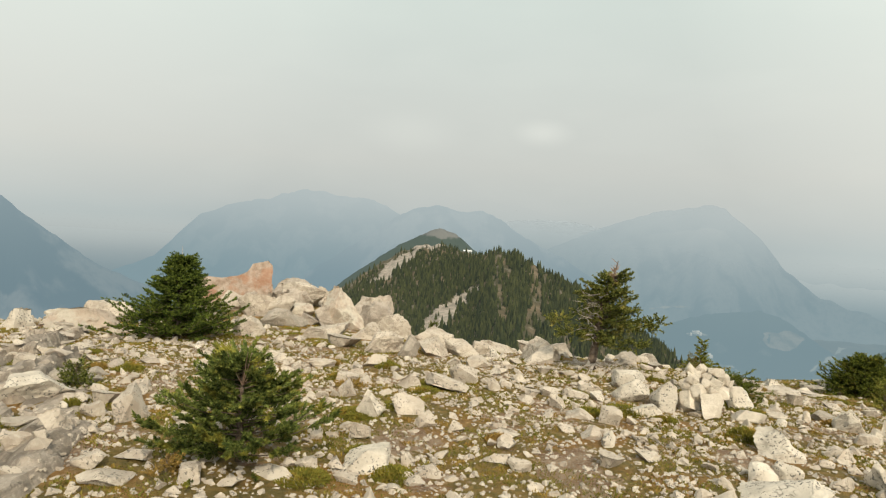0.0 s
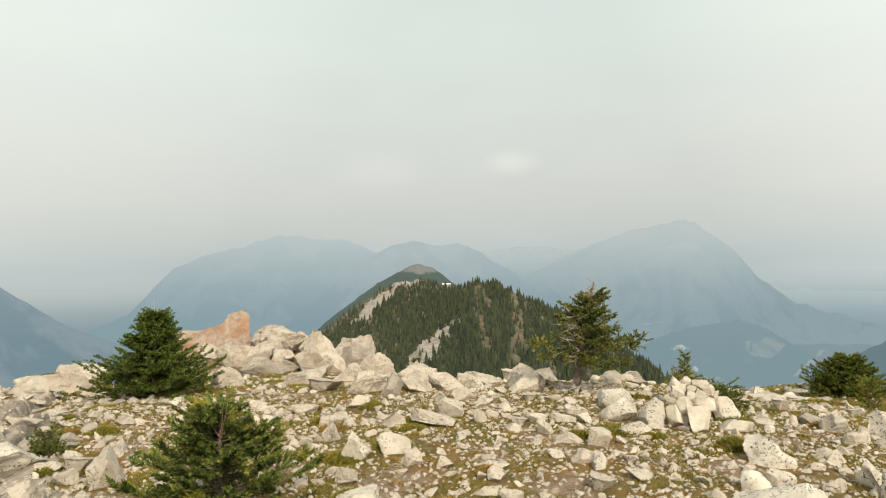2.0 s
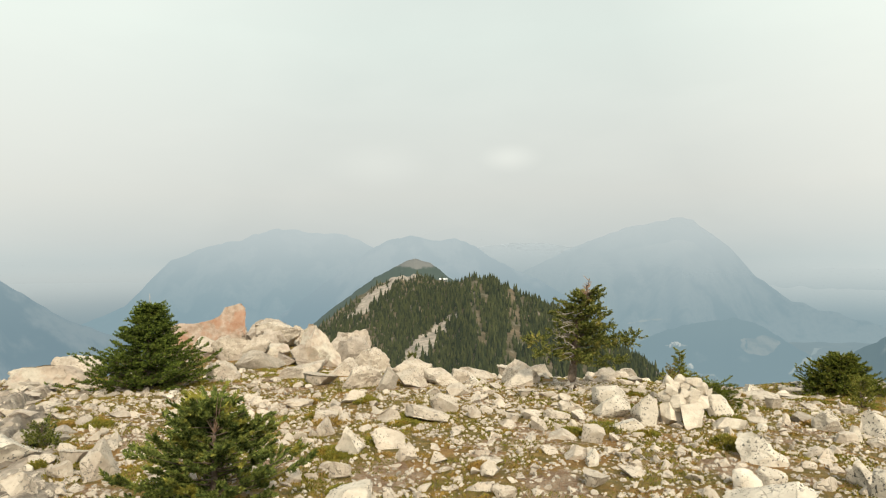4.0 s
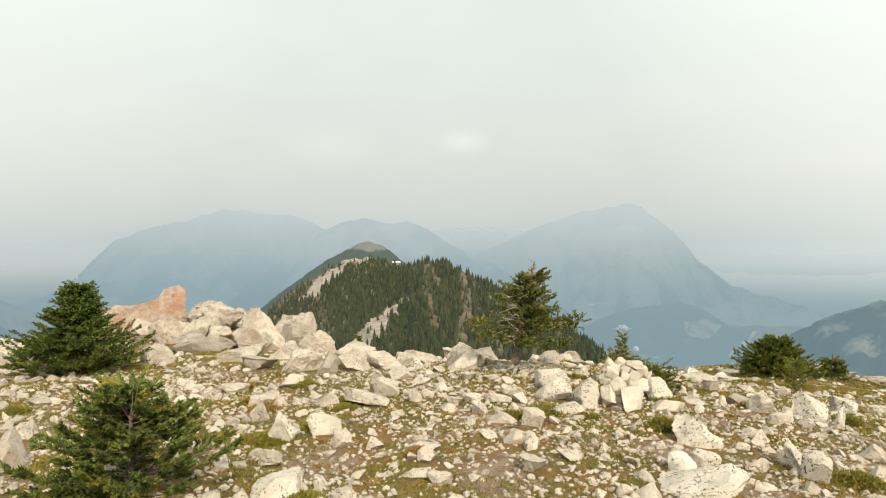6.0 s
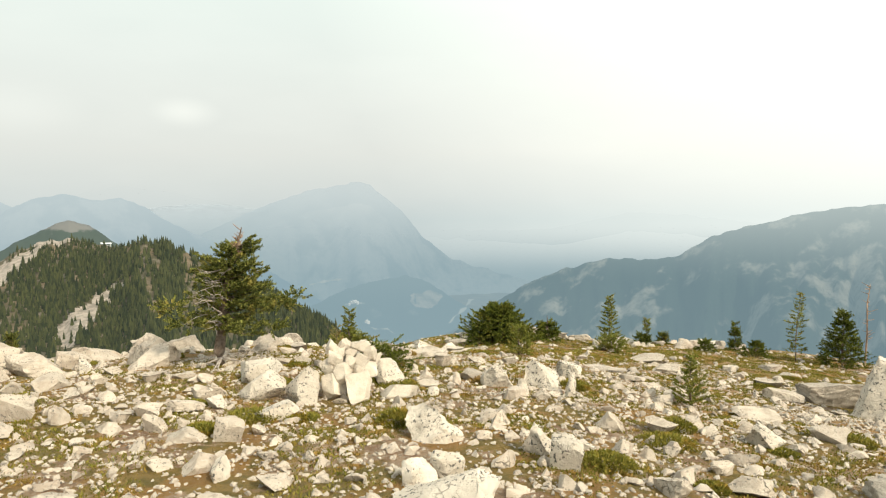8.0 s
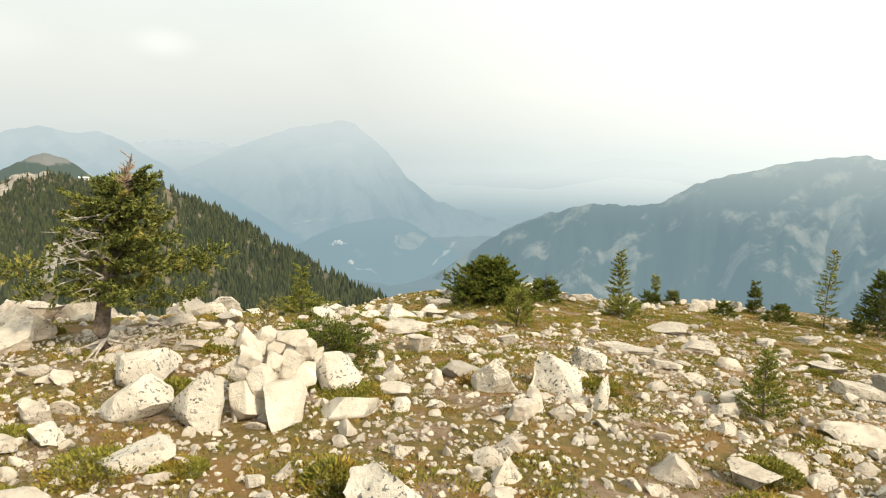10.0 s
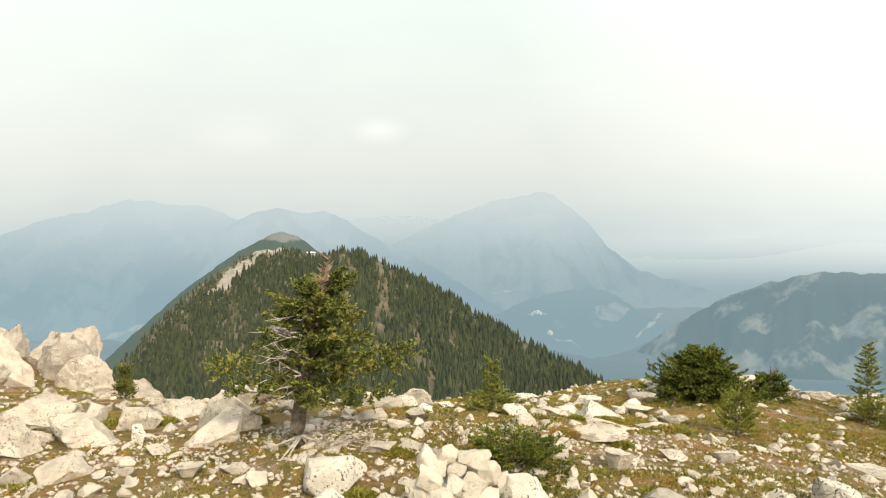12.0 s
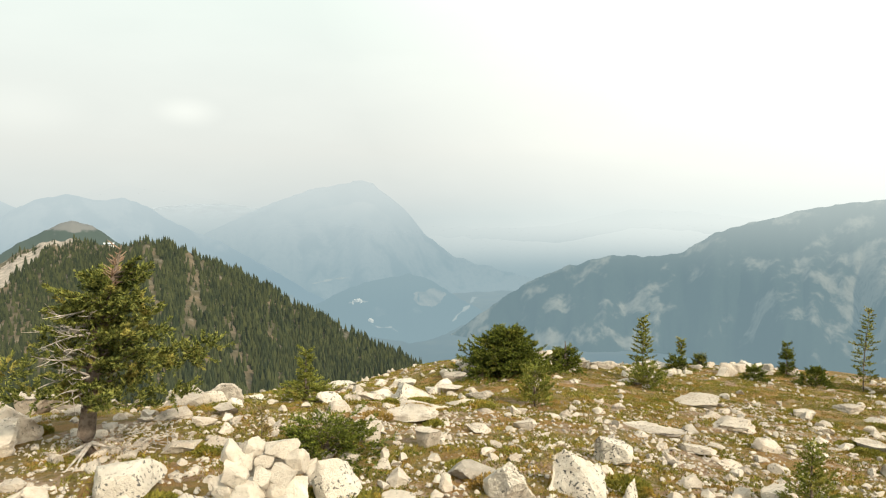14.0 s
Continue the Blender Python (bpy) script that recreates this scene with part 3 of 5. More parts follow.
def bare(az, s, pale=False):
    """How bare the slope is at a point: scree chutes and outcrops."""
    best = 0.0
    for a0, s0, a1, s1, w in (SCREE[:3] if pale else SCREE):
        dx, dy = a1 - a0, (s1 - s0) * 22
        px, py = az - a0, (s - s0) * 22
        t = max(0.0, min(1.0, (px * dx + py * dy) / (dx * dx + dy * dy)))
        gap = math.hypot(px - t * dx, py - t * dy) + 0.75 * wave(az * 1.6, s * 14, 4.0, 5, 1.0)
        best = max(best, 1 - gap / (w * (0.45 + 0.75 * t)))
    return best


def strip(name, az0, az1, cols, rows, material, label, place, category):
    verts, faces = [], []
    for i in range(cols + 1):
        az = az0 + (az1 - az0) * i / cols
        for j in range(rows + 1):
            verts.append(place(az, j / rows))
        top = verts[-1]
        verts.append(Vector((top.x * 1.12, top.y * 1.12, top.z - 40)))
    w = rows + 2
    for i in range(cols):
        for j in range(w - 1):
            faces.append((i * w + j, (i + 1) * w + j, (i + 1) * w + j + 1, i * w + j + 1))
    me = bpy.data.meshes.new(name)
    me.from_pydata(verts, [], faces)
    me.shade_smooth()
    for m in material:
        me.materials.append(m)
    return tagged(new(name, me), label, category, kind="structure")


def far_ridge_place(az, s):
    fa = (-14, -8.3, -5.7, -3.9, -2.1, -0.9, -0.4, 1.0, 2.2, 3.2, 6)
    fe = (-9.5, -4.5, -2.65, -1.35, -0.5, 0.12, 0.25, -0.2, -1.1, -1.9, -3.4)
    e = float(np.interp(az, fa, fe)) - 9.0 * (1 - s) + 0.1 * wave(az, 0, 3.0, 4, 1.7)
    d = 930 * (0.75 + 0.25 * s)
    a = radians(az)
    return Vector((d * math.sin(a), d * math.cos(a), 1.5 + d * math.tan(radians(e))))


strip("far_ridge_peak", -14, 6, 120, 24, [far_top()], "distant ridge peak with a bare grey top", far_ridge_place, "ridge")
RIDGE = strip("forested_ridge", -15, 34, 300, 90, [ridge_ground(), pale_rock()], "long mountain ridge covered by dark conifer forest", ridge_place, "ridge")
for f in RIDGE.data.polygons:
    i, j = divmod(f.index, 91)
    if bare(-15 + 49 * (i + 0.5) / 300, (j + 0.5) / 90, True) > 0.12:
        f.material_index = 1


def ridge_forest(count):
    rng = random.Random(11)
    k = Mat("conifer_forest", 0.9)
    isl = k.geo.outputs["Random Per Island"]
    k.colour(k.mix(isl, (0.014, 0.022, 0.007), (0.060, 0.066, 0.021)))
    # the trees carry the ridge's painted haze as weak emission
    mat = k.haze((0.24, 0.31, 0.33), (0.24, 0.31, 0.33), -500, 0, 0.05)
    verts, faces = [], []
    made = 0
    while made < count:
        az, s = rng.uniform(-14.8, 33), rng.random() ** 0.8
        keep = 1 - 0.75 * max(0.0, wave(az, s * 6, 6.0, 4, 0.55)) * 1.6
        if (bare(az, s) > 0.05 and rng.random() < 0.93) or rng.random() > keep or (az < 3 and s > 0.97 and rng.random() < 0.6):
            continue
        p = ridge_place(az, min(1, s))
        h = rng.uniform(3.6, 7.6) * (0.7 if s > 0.9 and az < 4 else 1.0)
        r = h * rng.uniform(0.19, 0.27)
        for z0, z1, rr in ((0.02, 0.62, 1.0), (0.34, 1.0, 0.66)):
            b = len(verts)
            turn = rng.random() * 6.28
            for q in range(5):
                a = turn + q * 1.2566
                w = rr * r * rng.uniform(0.75, 1.2)
                verts.append((p.x + w * math.cos(a), p.y + w * math.sin(a), p.z + h * z0 + rng.uniform(-0.3, 0.3)))
            verts.append((p.x, p.y, p.z + h * z1))
            faces += [(b + q, b + (q + 1) % 5, b + 5) for q in range(5)]
        made += 1
    me = bpy.data.meshes.new("ridge_forest")
    me.from_pydata(verts, [], faces)
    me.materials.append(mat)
    tagged(new("ridge_forest", me), "dark green conifer forest on the ridge", "forest", kind="stuff")


ridge_forest(17000)


def part(name, verts, faces, material, parent, label="", smooth=False):
    me = bpy.data.meshes.new(name)
    me.from_pydata(verts, [], faces)
    if smooth:
        me.shade_smooth()
    me.materials.append(material)
    ob = new(name, me)
    ob.parent = parent
    return tagged(ob, label)


def box(x0, x1, y0, y1, z0, z1):
    v = [(x, y, z) for z in (z0, z1) for y in (y0, y1) for x in (x0, x1)]
    return v, [(0, 2, 3, 1), (4, 5, 7, 6), (0, 1, 5, 4), (2, 6, 7, 3), (0, 4, 6, 2), (1, 3, 7, 5)]


def summit_station():
    a = radians(2.1)
    d = 760
    z = 1.5 + d * math.tan(radians(-1.72))
    top = tagged(new("summit_station"), "small white building on the far ridge", "building")
    top.matrix_basis = pose(d * math.sin(a), d * math.cos(a), z, 0, 0, -2) @ Matrix.Scale(0.62, 4)
    k = Mat("station_wall", 0.7)
    k.colour(k.mix(k.noise(0.4), (0.50, 0.50, 0.48), (0.62, 0.62, 0.60)))
    r = Mat("station_roof", 0.6)
    r.colour(r.mix(r.noise(0.5), (0.78, 0.78, 0.77), (0.86, 0.86, 0.85)))
    g = Mat("station_glass", 0.2)
    g.colour(g.mix(0.5, (0.05, 0.06, 0.07), (0.08, 0.09, 0.1)))
    body = part("wall", *box(-7, 7, -4, 4, -8, 2.6), k.m, top)
    part("roof", [(-8, -5, 2.6), (8, -5, 2.2), (8, 5, 2.8), (-8, 5, 3.4), (-8, -5, 3.2), (8, -5, 2.8), (8, 5, 4.0), (-8, 5, 4.6)],
         [(0, 3, 2, 1), (4, 5, 6, 7), (0, 1, 5, 4), (1, 2, 6, 5), (2, 3, 7, 6), (3, 0, 4, 7)], r.m, top)
    for x in (-4.6, -1.5, 1.6, 4.7):
        part("window", *box(x - 1.2, x + 1.2, -4.15, -4.02, 0.2, 1.8), g.m, body)


summit_station()


# ---- stones ----
def ico(level):
    bm = bmesh.new()
    bmesh.ops.create_icosphere(bm, subdivisions=level, radius=1.0)
    v = np.array([q.co[:] for q in bm.verts])
    f = [[q.index for q in p.verts] for p in bm.faces]
    bm.free()
    return v, f


BALLS = {n: ico(n) for n in (1, 2, 3, 4, 5)}


def rock_shape(seed, level=3, planes=11, lump=0.10):
    """Unit stone: a ball cut by random planes to broken facets, then roughened."""
    rng = np.random.default_rng(seed)
    v, f = BALLS[level]
    v = v * 1.25
    for k in range(planes):
        n = rng.normal(size=3) * (1, 1, 0.8)
        n /= np.linalg.norm(n)
        cut = rng.uniform(0.36, 0.80)
        over = np.maximum(v @ n - cut, 0)
        v = v - over[:, None] * n * 0.97
    if lump:
        out = []
        for p in v:
            q = Vector(p * 1.7) + Vector((seed * 3.1, 0, 0))
            out.append(1 + lump * (noise.fractal(q, 1.0, 2.0, 4) * 0.6 + 0.5 * noise.ridged_multi_fractal(q * 0.8, 0.8, 2.1, 4, 1.0, 2.0) - 0.5) + 0.05 * noise.fractal(q * 4.0, 0.8, 2.0, 4))
        v = v * np.array(out)[:, None]
    lo, hi = v.min(0), v.max(0)
    t = (v[:, 2] - lo[2]) / (hi[2] - lo[2])
    v = v * np.stack([(1.12 - 0.26 * t) * (1 + 0.22 * np.maximum(0, 0.5 - t)), (1.12 - 0.26 * t) * (1 + 0.22 * np.maximum(0, 0.5 - t)), np.ones(len(v))], -1)
    lo, hi = v.min(0), v.max(0)
    return (v - (lo + hi) / 2) / (hi - lo), f


def rock_mesh(name, seed, level=3, planes=11, lump=0.10):
    v, f = rock_shape(seed, level, planes, lump)
    me = bpy.data.meshes.new(name)
    me.from_pydata(v.tolist(), [], f)
    me.shade_smooth()
    me.set_sharp_from_angle(angle=radians(32))
    return me


def ledge(x, y):
    """Height of the bedrock over the turf: beds along the strike, broken into blocks, with worn lips and soil between."""
    edge = min(1.0, (-0.43 * y - 0.10 - x) / 0.6, (y - 2.3) / 0.5, (8.3 - y) / 1.0, (x + 6.4) / 0.4)
    if edge <= 0:
        return -0.12
    q = Vector((x, y, 2.0))
    along, across = 0.976 * y - 0.215 * x, 0.976 * x + 0.215 * y
    across += 0.20 * noise.fractal(q * 0.8, 1.0, 2.0, 3) + 0.035 * noise.fractal(q * 5, 1.0, 2.0, 3)
    z = -0.10
    for size, high, salt in ((0.58, 0.26, 1.0), (0.21, 0.10, 5.0), (0.07, 0.022, 9.0)):
        c = math.floor(across / size)
        f = across / size - c
        block = math.floor(along / (size * 2.6) + 0.7 * math.sin(c * 12.9 + salt))
        n = math.sin(c * 78.2 + block * 37.7 + salt) * 43758.5
        n -= math.floor(n)
        lip = min(1.0, (1 - f) / 0.14)
        end = (along / (size * 2.6) + 0.7 * math.sin(c * 12.9 + salt)) - block
        lip *= min(1.0, end / 0.05, (1 - end) / 0.05)
        z += high * (0.08 + 0.92 * n) * (0.30 + 0.70 * f) * lip * lip * (3 - 2 * lip)
    z += 0.07 * noise.fractal(q * 1.3, 1.0, 2.0, 3) + 0.016 * noise.fractal(q * 11, 1.0, 2.0, 4)
    return z * edge - 0.12 * (1 - edge)


def sz(x, y):
    """The bare surface that a stone rests on: turf or bedrock."""
    return gz(x, y) + max(0.0, ledge(x, y) * 0.8)


STONE_SHAPES = {}


def shaped(kind, seed, material, big, planes=None, lump=None):
    key = (seed, material.name, big)
    if key not in STONE_SHAPES:
        me = rock_mesh(kind, seed, 5 if big else 4, planes or (15 if big else 12), lump or (0.14 if big else 0.13))
        me.materials.append(material)
        STONE_SHAPES[key] = me
    return STONE_SHAPES[key]


LOOKS = {OUTCROP.name: "grey bedrock limestone", STONE.name: "pale limestone", LICHEN_STONE.name: "white limestone with black lichen specks", GREY_STONE.name: "grey weathered limestone",
         RUST_STONE.name: "orange iron-stained limestone", TIP_STONE.name: "pale limestone with a rusty tip"}
COUNT = [0]
TAKEN = []


def stone(material, x, y, w, d, h, turn, big=False, lift=0.0, tilt=0.0):
    COUNT[0] += 1
    k = COUNT[0]
    big = big or w > 0.4
    kind = "boulder" if big else "rock"
    if big:
        seed = 640 + k
    else:
        seed = k % 16
    ob = new(kind, shaped(kind, seed, material, big))
    sink = 0.28
    rx, ry = ((k * 37) % 21 - 10) * 0.8, ((k * 53) % 25 - 12) * 0.8
    rx += tilt
    ob.matrix_basis = pose(x, y, sz(x, y) + lift + h * (0.5 - sink), rx, ry, turn + (k * 71) % 30 - 15) @ Matrix.Diagonal((w * 1.08, d * 1.08, h * (1 + sink) * 1.05, 1))
    size = "large" if w > 0.45 else "small" if w < 0.2 else "medium"
    form = "flat" if h < 0.45 * w else "upright" if h > 0.9 * w else "angular"
    tagged(ob, f"{size} {form} {LOOKS[material.name]} {kind} on stony turf", kind, "loose summit stones")
    TAKEN.append((x, y, w))
    return ob


# ---- stones and boulders one by one: place, width, depth, height, turn ----
stone(LICHEN_STONE, -5.14, 7.9, 0.47, 0.35, 0.28, 33)
stone(TIP_STONE, -4.55, 8.33, 0.8, 0.6, 0.3, 29)
stone(LICHEN_STONE, -2.78, 4.55, 0.42, 0.32, 0.2, 31)
stone(STONE, -2.02, 4.36, 0.22, 0.17, 0.27, 25)
stone(STONE, -5.3, 10.51, 0.71, 0.53, 0.25, 27, lift=0.12)
stone(STONE, -3.5, 6.32, 0.32, 0.24, 0.1, 29)
stone(GREY_STONE, -2.88, 5.02, 0.3, 0.22, 0.1, 30)
stone(STONE, -2.34, 4.66, 0.2, 0.15, 0.1, 27)
stone(STONE, -2.18, 3.76, 0.16, 0.12, 0.12, 30)
stone(STONE, -1.85, 3.5, 0.18, 0.13, 0.09, 28)
stone(STONE, -1.69, 3.67, 0.22, 0.16, 0.06, 25)
stone(STONE, -2.29, 3.59, 0.15, 0.12, 0.11, 33)
stone(STONE, -1.66, 3.35, 0.26, 0.19, 0.07, 26)
stone(STONE, -3.41, 12.52, 0.79, 0.59, 0.47, 15)
stone(STONE, -2.78, 13.17, 0.83, 0.62, 0.41, 12, lift=0.12)
stone(GREY_STONE, -2.69, 11.35, 0.81, 0.61, 0.32, 13)
stone(STONE, -2.59, 8.87, 0.45, 0.34, 0.31, 16)
stone(TIP_STONE, -1.83, 12.1, 0.77, 0.57, 0.8, 9, True)
stone(STONE, -1.3, 13.07, 0.70, 0.5, 0.66, 6, True)
stone(STONE, -1.55, 8.79, 0.63, 0.47, 0.23, 10)
stone(STONE, -0.67, 7.73, 0.53, 0.4, 0.28, 5, True)
stone(GREY_STONE, -0.36, 7.52, 0.27, 0.2, 0.28, 3)
stone(STONE, -1.02, 8.79, 0.45, 0.34, 0.27, 7)
stone(STONE, -1.14, 7.82, 0.4, 0.3, 0.15, 8)
stone(STONE, -0.07, 7.68, 0.33, 0.24, 0.26, 1)
stone(STONE, -0.96, 13.05, 0.44, 0.33, 0.31, 4, lift=0.07)
stone(STONE, -0.65, 6.76, 0.26, 0.19, 0.14, 6)
stone(STONE, -1.17, 6.71, 0.26, 0.19, 0.1, 10)
stone(LICHEN_STONE, -0.48, 4.94, 0.21, 0.16, 0.23, 6)
stone(STONE, -0.21, 5.05, 0.26, 0.19, 0.14, 2)
stone(STONE, -0.23, 5.94, 0.25, 0.19, 0.13, 2)
stone(STONE, 0.26, 6.13, 0.26, 0.2, 0.17, -2)
stone(STONE, 0.1, 5.9, 0.4, 0.3, 0.12, -1)
stone(STONE, -0.08, 4.78, 0.17, 0.13, 0.11, 1)
stone(STONE, 0.53, 5.91, 0.13, 0.1, 0.12, -5)
stone(STONE, -0.74, 5.51, 0.14, 0.11, 0.16, 8)
stone(STONE, -0.82, 6.02, 0.21, 0.15, 0.1, 8)
stone(STONE, 0.36, 7.96, 0.5, 0.38, 0.2, -3)
stone(STONE, 0.74, 8.92, 0.56, 0.42, 0.19, -5)
stone(STONE, 1.35, 9.72, 0.37, 0.28, 0.21, -8)
stone(GREY_STONE, 1.79, 9.81, 0.62, 0.47, 0.31, -10)
stone(STONE, 1.24, 8.0, 0.46, 0.34, 0.33, -10)
stone(STONE, 1.11, 7.72, 0.52, 0.39, 0.16, -8)
stone(LICHEN_STONE, 2.23, 4.07, 0.16, 0.12, 0.15, -29)
stone(LICHEN_STONE, 2.87, 4.17, 0.18, 0.13, 0.2, -35)
stone(LICHEN_STONE, -0.39, 3.87, 0.33, 0.25, 0.13, 6, True)
stone(LICHEN_STONE, -0.86, 3.58, 0.26, 0.19, 0.09, 13)
stone(STONE, -0.47, 3.62, 0.14, 0.1, 0.05, 7)
stone(STONE, -0.49, 4.34, 0.13, 0.1, 0.12, 6)
stone(STONE, -0.77, 4.24, 0.11, 0.08, 0.06, 10)
stone(STONE, -0.14, 3.97, 0.09, 0.06, 0.1, 2)
stone(STONE, -0.09, 3.68, 0.12, 0.09, 0.05, 1)
stone(STONE, 1.39, 5.16, 0.18, 0.13, 0.15, -15)
stone(STONE, 1.14, 4.75, 0.2, 0.15, 0.1, -14)
stone(STONE, 1.17, 5.27, 0.22, 0.17, 0.06, -13)
stone(STONE, 1.14, 4.17, 0.16, 0.12, 0.1, -15)
stone(STONE, 1.45, 4.34, 0.19, 0.14, 0.06, -18)
stone(STONE, 1.51, 4.79, 0.12, 0.09, 0.05, -18)
stone(STONE, 0.4, 4.18, 0.18, 0.13, 0.06, -5)
stone(STONE, 0.55, 4.04, 0.14, 0.1, 0.09, -8)
stone(STONE, 0.5, 4.65, 0.22, 0.16, 0.06, -6)
stone(STONE, 0.98, 4.84, 0.12, 0.09, 0.06, -11)
stone(STONE, 0.78, 5.65, 0.19, 0.14, 0.06, -8)
stone(STONE, 1.01, 5.84, 0.17, 0.13, 0.08, -10)
stone(STONE, 1.24, 5.85, 0.22, 0.17, 0.08, -12)
stone(LICHEN_STONE, 2.47, 4.66, 0.34, 0.26, 0.21, -28, True)
stone(LICHEN_STONE, 2.06, 4.03, 0.18, 0.14, 0.14, -27)
stone(LICHEN_STONE, 2.02, 3.73, 0.54, 0.4, 0.11, -29, True)
stone(LICHEN_STONE, 2.86, 3.92, 0.18, 0.13, 0.2, -38)
stone(STONE, 3.34, 4.03, 0.16, 0.12, 0.1, -42)
stone(STONE, 3.81, 4.62, 0.21, 0.16, 0.13, -42)
stone(STONE, 4.13, 4.45, 0.21, 0.16, 0.1, -46)
stone(STONE, 4.48, 4.47, 0.17, 0.13, 0.1, -48)
stone(STONE, 3.13, 3.47, 0.18, 0.14, 0.12, -46)
stone(STONE, 3.6, 3.42, 0.28, 0.21, 0.1, -51)
stone(STONE, 3.75, 3.66, 0.12, 0.09, 0.09, -50)
stone(LICHEN_STONE, 4.73, 4.08, 0.25, 0.19, 0.2, -53)
stone(STONE, 5.56, 4.74, 0.37, 0.28, 0.1, -53)
stone(STONE, 3.48, 3.96, 0.11, 0.08, 0.07, -44)
stone(STONE, 5.4, 4.04, 0.26, 0.2, 0.1, -57)
stone(STONE, 7.13, 5.54, 0.37, 0.28, 0.12, -55)
stone(STONE, 5.01, 5.25, 0.18, 0.13, 0.09, -46)
stone(LICHEN_STONE, 7.38, 4.6, 0.69, 0.51, 0.7, -62, True)
stone(GREY_STONE, 7.59, 5.3, 0.67, 0.5, 0.28, -58, True)
stone(GREY_STONE, 4.33, 3.03, 0.38, 0.28, 0.15, -61, True)
stone(STONE, 8.62, 7.3, 0.16, 0.12, 0.09, -52)
stone(STONE, 9.47, 7, 0.33, 0.25, 0.07, -56)
COUNT[0] += 5  # shape numbers left free
stone(GREY_STONE, 3.66, 6.16, 0.27, 0.2, 0.12, -31)
stone(LICHEN_STONE, 3.7, 5.82, 0.28, 0.21, 0.24, -35, True)
stone(LICHEN_STONE, 3.67, 5.44, 0.13, 0.1, 0.15, -38)
stone(LICHEN_STONE, 4.09, 5.73, 0.29, 0.22, 0.27, -41, True)
stone(LICHEN_STONE, 4.77, 6.19, 0.23, 0.18, 0.2, -43)
stone(LICHEN_STONE, 4.12, 5.4, 0.09, 0.07, 0.23, -45)
stone(STONE, 3.43, 6.03, 0.08, 0.06, 0.11, -29)
stone(STONE, 3.23, 6.21, 0.13, 0.1, 0.1, -25)
stone(STONE, 3.11, 5.96, 0.2, 0.15, 0.06, -25)
stone(STONE, 3.32, 6.92, 0.22, 0.17, 0.18, -22)
stone(STONE, 3.93, 7.54, 0.44, 0.33, 0.09, -26)
stone(STONE, 3.68, 6.73, 0.17, 0.13, 0.14, -28)
stone(STONE, 4.24, 7, 0.19, 0.14, 0.07, -32)
stone(STONE, 4.7, 7.07, 0.16, 0.12, 0.1, -36)
stone(STONE, 4.37, 8.41, 0.33, 0.24, 0.05, -26)
stone(LICHEN_STONE, 4.69, 9, 0.42, 0.31, 0.19, -26)
stone(STONE, 4.02, 8.68, 0.28, 0.21, 0.11, -22)
stone(STONE, 7.72, 8.09, 0.59, 0.44, 0.09, -49)
stone(STONE, 6.98, 7, 0.43, 0.33, 0.11, -52)
stone(STONE, 5.93, 6.99, 0.57, 0.43, 0.03, -46)
stone(STONE, 5.85, 6.42, 0.27, 0.2, 0.07, -50)
stone(STONE, 4.92, 5.71, 0.16, 0.12, 0.06, -49)
stone(STONE, 6.59, 6.32, 0.23, 0.18, 0.1, -55)
stone(STONE, 5.37, 5.39, 0.24, 0.18, 0.13, -56)
stone(STONE, 8.7, 7.37, 0.22, 0.17, 0.1, -58)
stone(STONE, 7.51, 6.25, 0.15, 0.11, 0.06, -60)
stone(STONE, 9.76, 7.5, 0.41, 0.31, 0.1, -61)
stone(STONE, 7.71, 6.1, 0.3, 0.22, 0.1, -62)
stone(LICHEN_STONE, 1.45, 5.83, 0.13, 0.1, 0.1, 5)
stone(STONE, 1.38, 6.95, 0.15, 0.11, 0.06, 5)
stone(STONE, 2.44, 7.22, 0.18, 0.13, 0.09, -10)
stone(STONE, 2.45, 7.68, 0.16, 0.12, 0.07, -9)
stone(STONE, 2.24, 7.23, 0.25, 0.18, 0.08, -7)
stone(STONE, 1.51, 6.72, 0.11, 0.09, 0.08, 3)
stone(STONE, 4.71, 7.68, 0.17, 0.13, 0.04, -32)
stone(STONE, 7.91, 9.21, 0.3, 0.22, 0.05, -45)
stone(STONE, -0.08, 8.39, 0.52, 0.39, 0.34, 18, True)
stone(GREY_STONE, 2.42, 8.54, 0.34, 0.25, 0.19, -7)
stone(STONE, 2.68, 8.51, 0.21, 0.16, 0.13, -10)
stone(STONE, 0.46, 7.11, 0.3, 0.22, 0.13, 17)
stone(STONE, 0.56, 8.44, 0.3, 0.22, 0.18, 12)
stone(STONE, 0.15, 8.71, 0.26, 0.2, 0.18, 15)
stone(STONE, 0, 7.98, 0.23, 0.17, 0.09, 19)
stone(STONE, 1.15, 6.95, 0.16, 0.12, 0.08, 8)
stone(STONE, 0.89, 7.39, 0.14, 0.1, 0.07, 10)
stone(STONE, 5.19, 8.51, 0.26, 0.2, 0.09, -32)
stone(STONE, 4.76, 8.1, 0.29, 0.22, 0.08, -31)
stone(STONE, 4.31, 8.04, 0.33, 0.24, 0.04, -27)
stone(STONE, 0.2, 7.13, 0.16, 0.12, 0.11, 20)


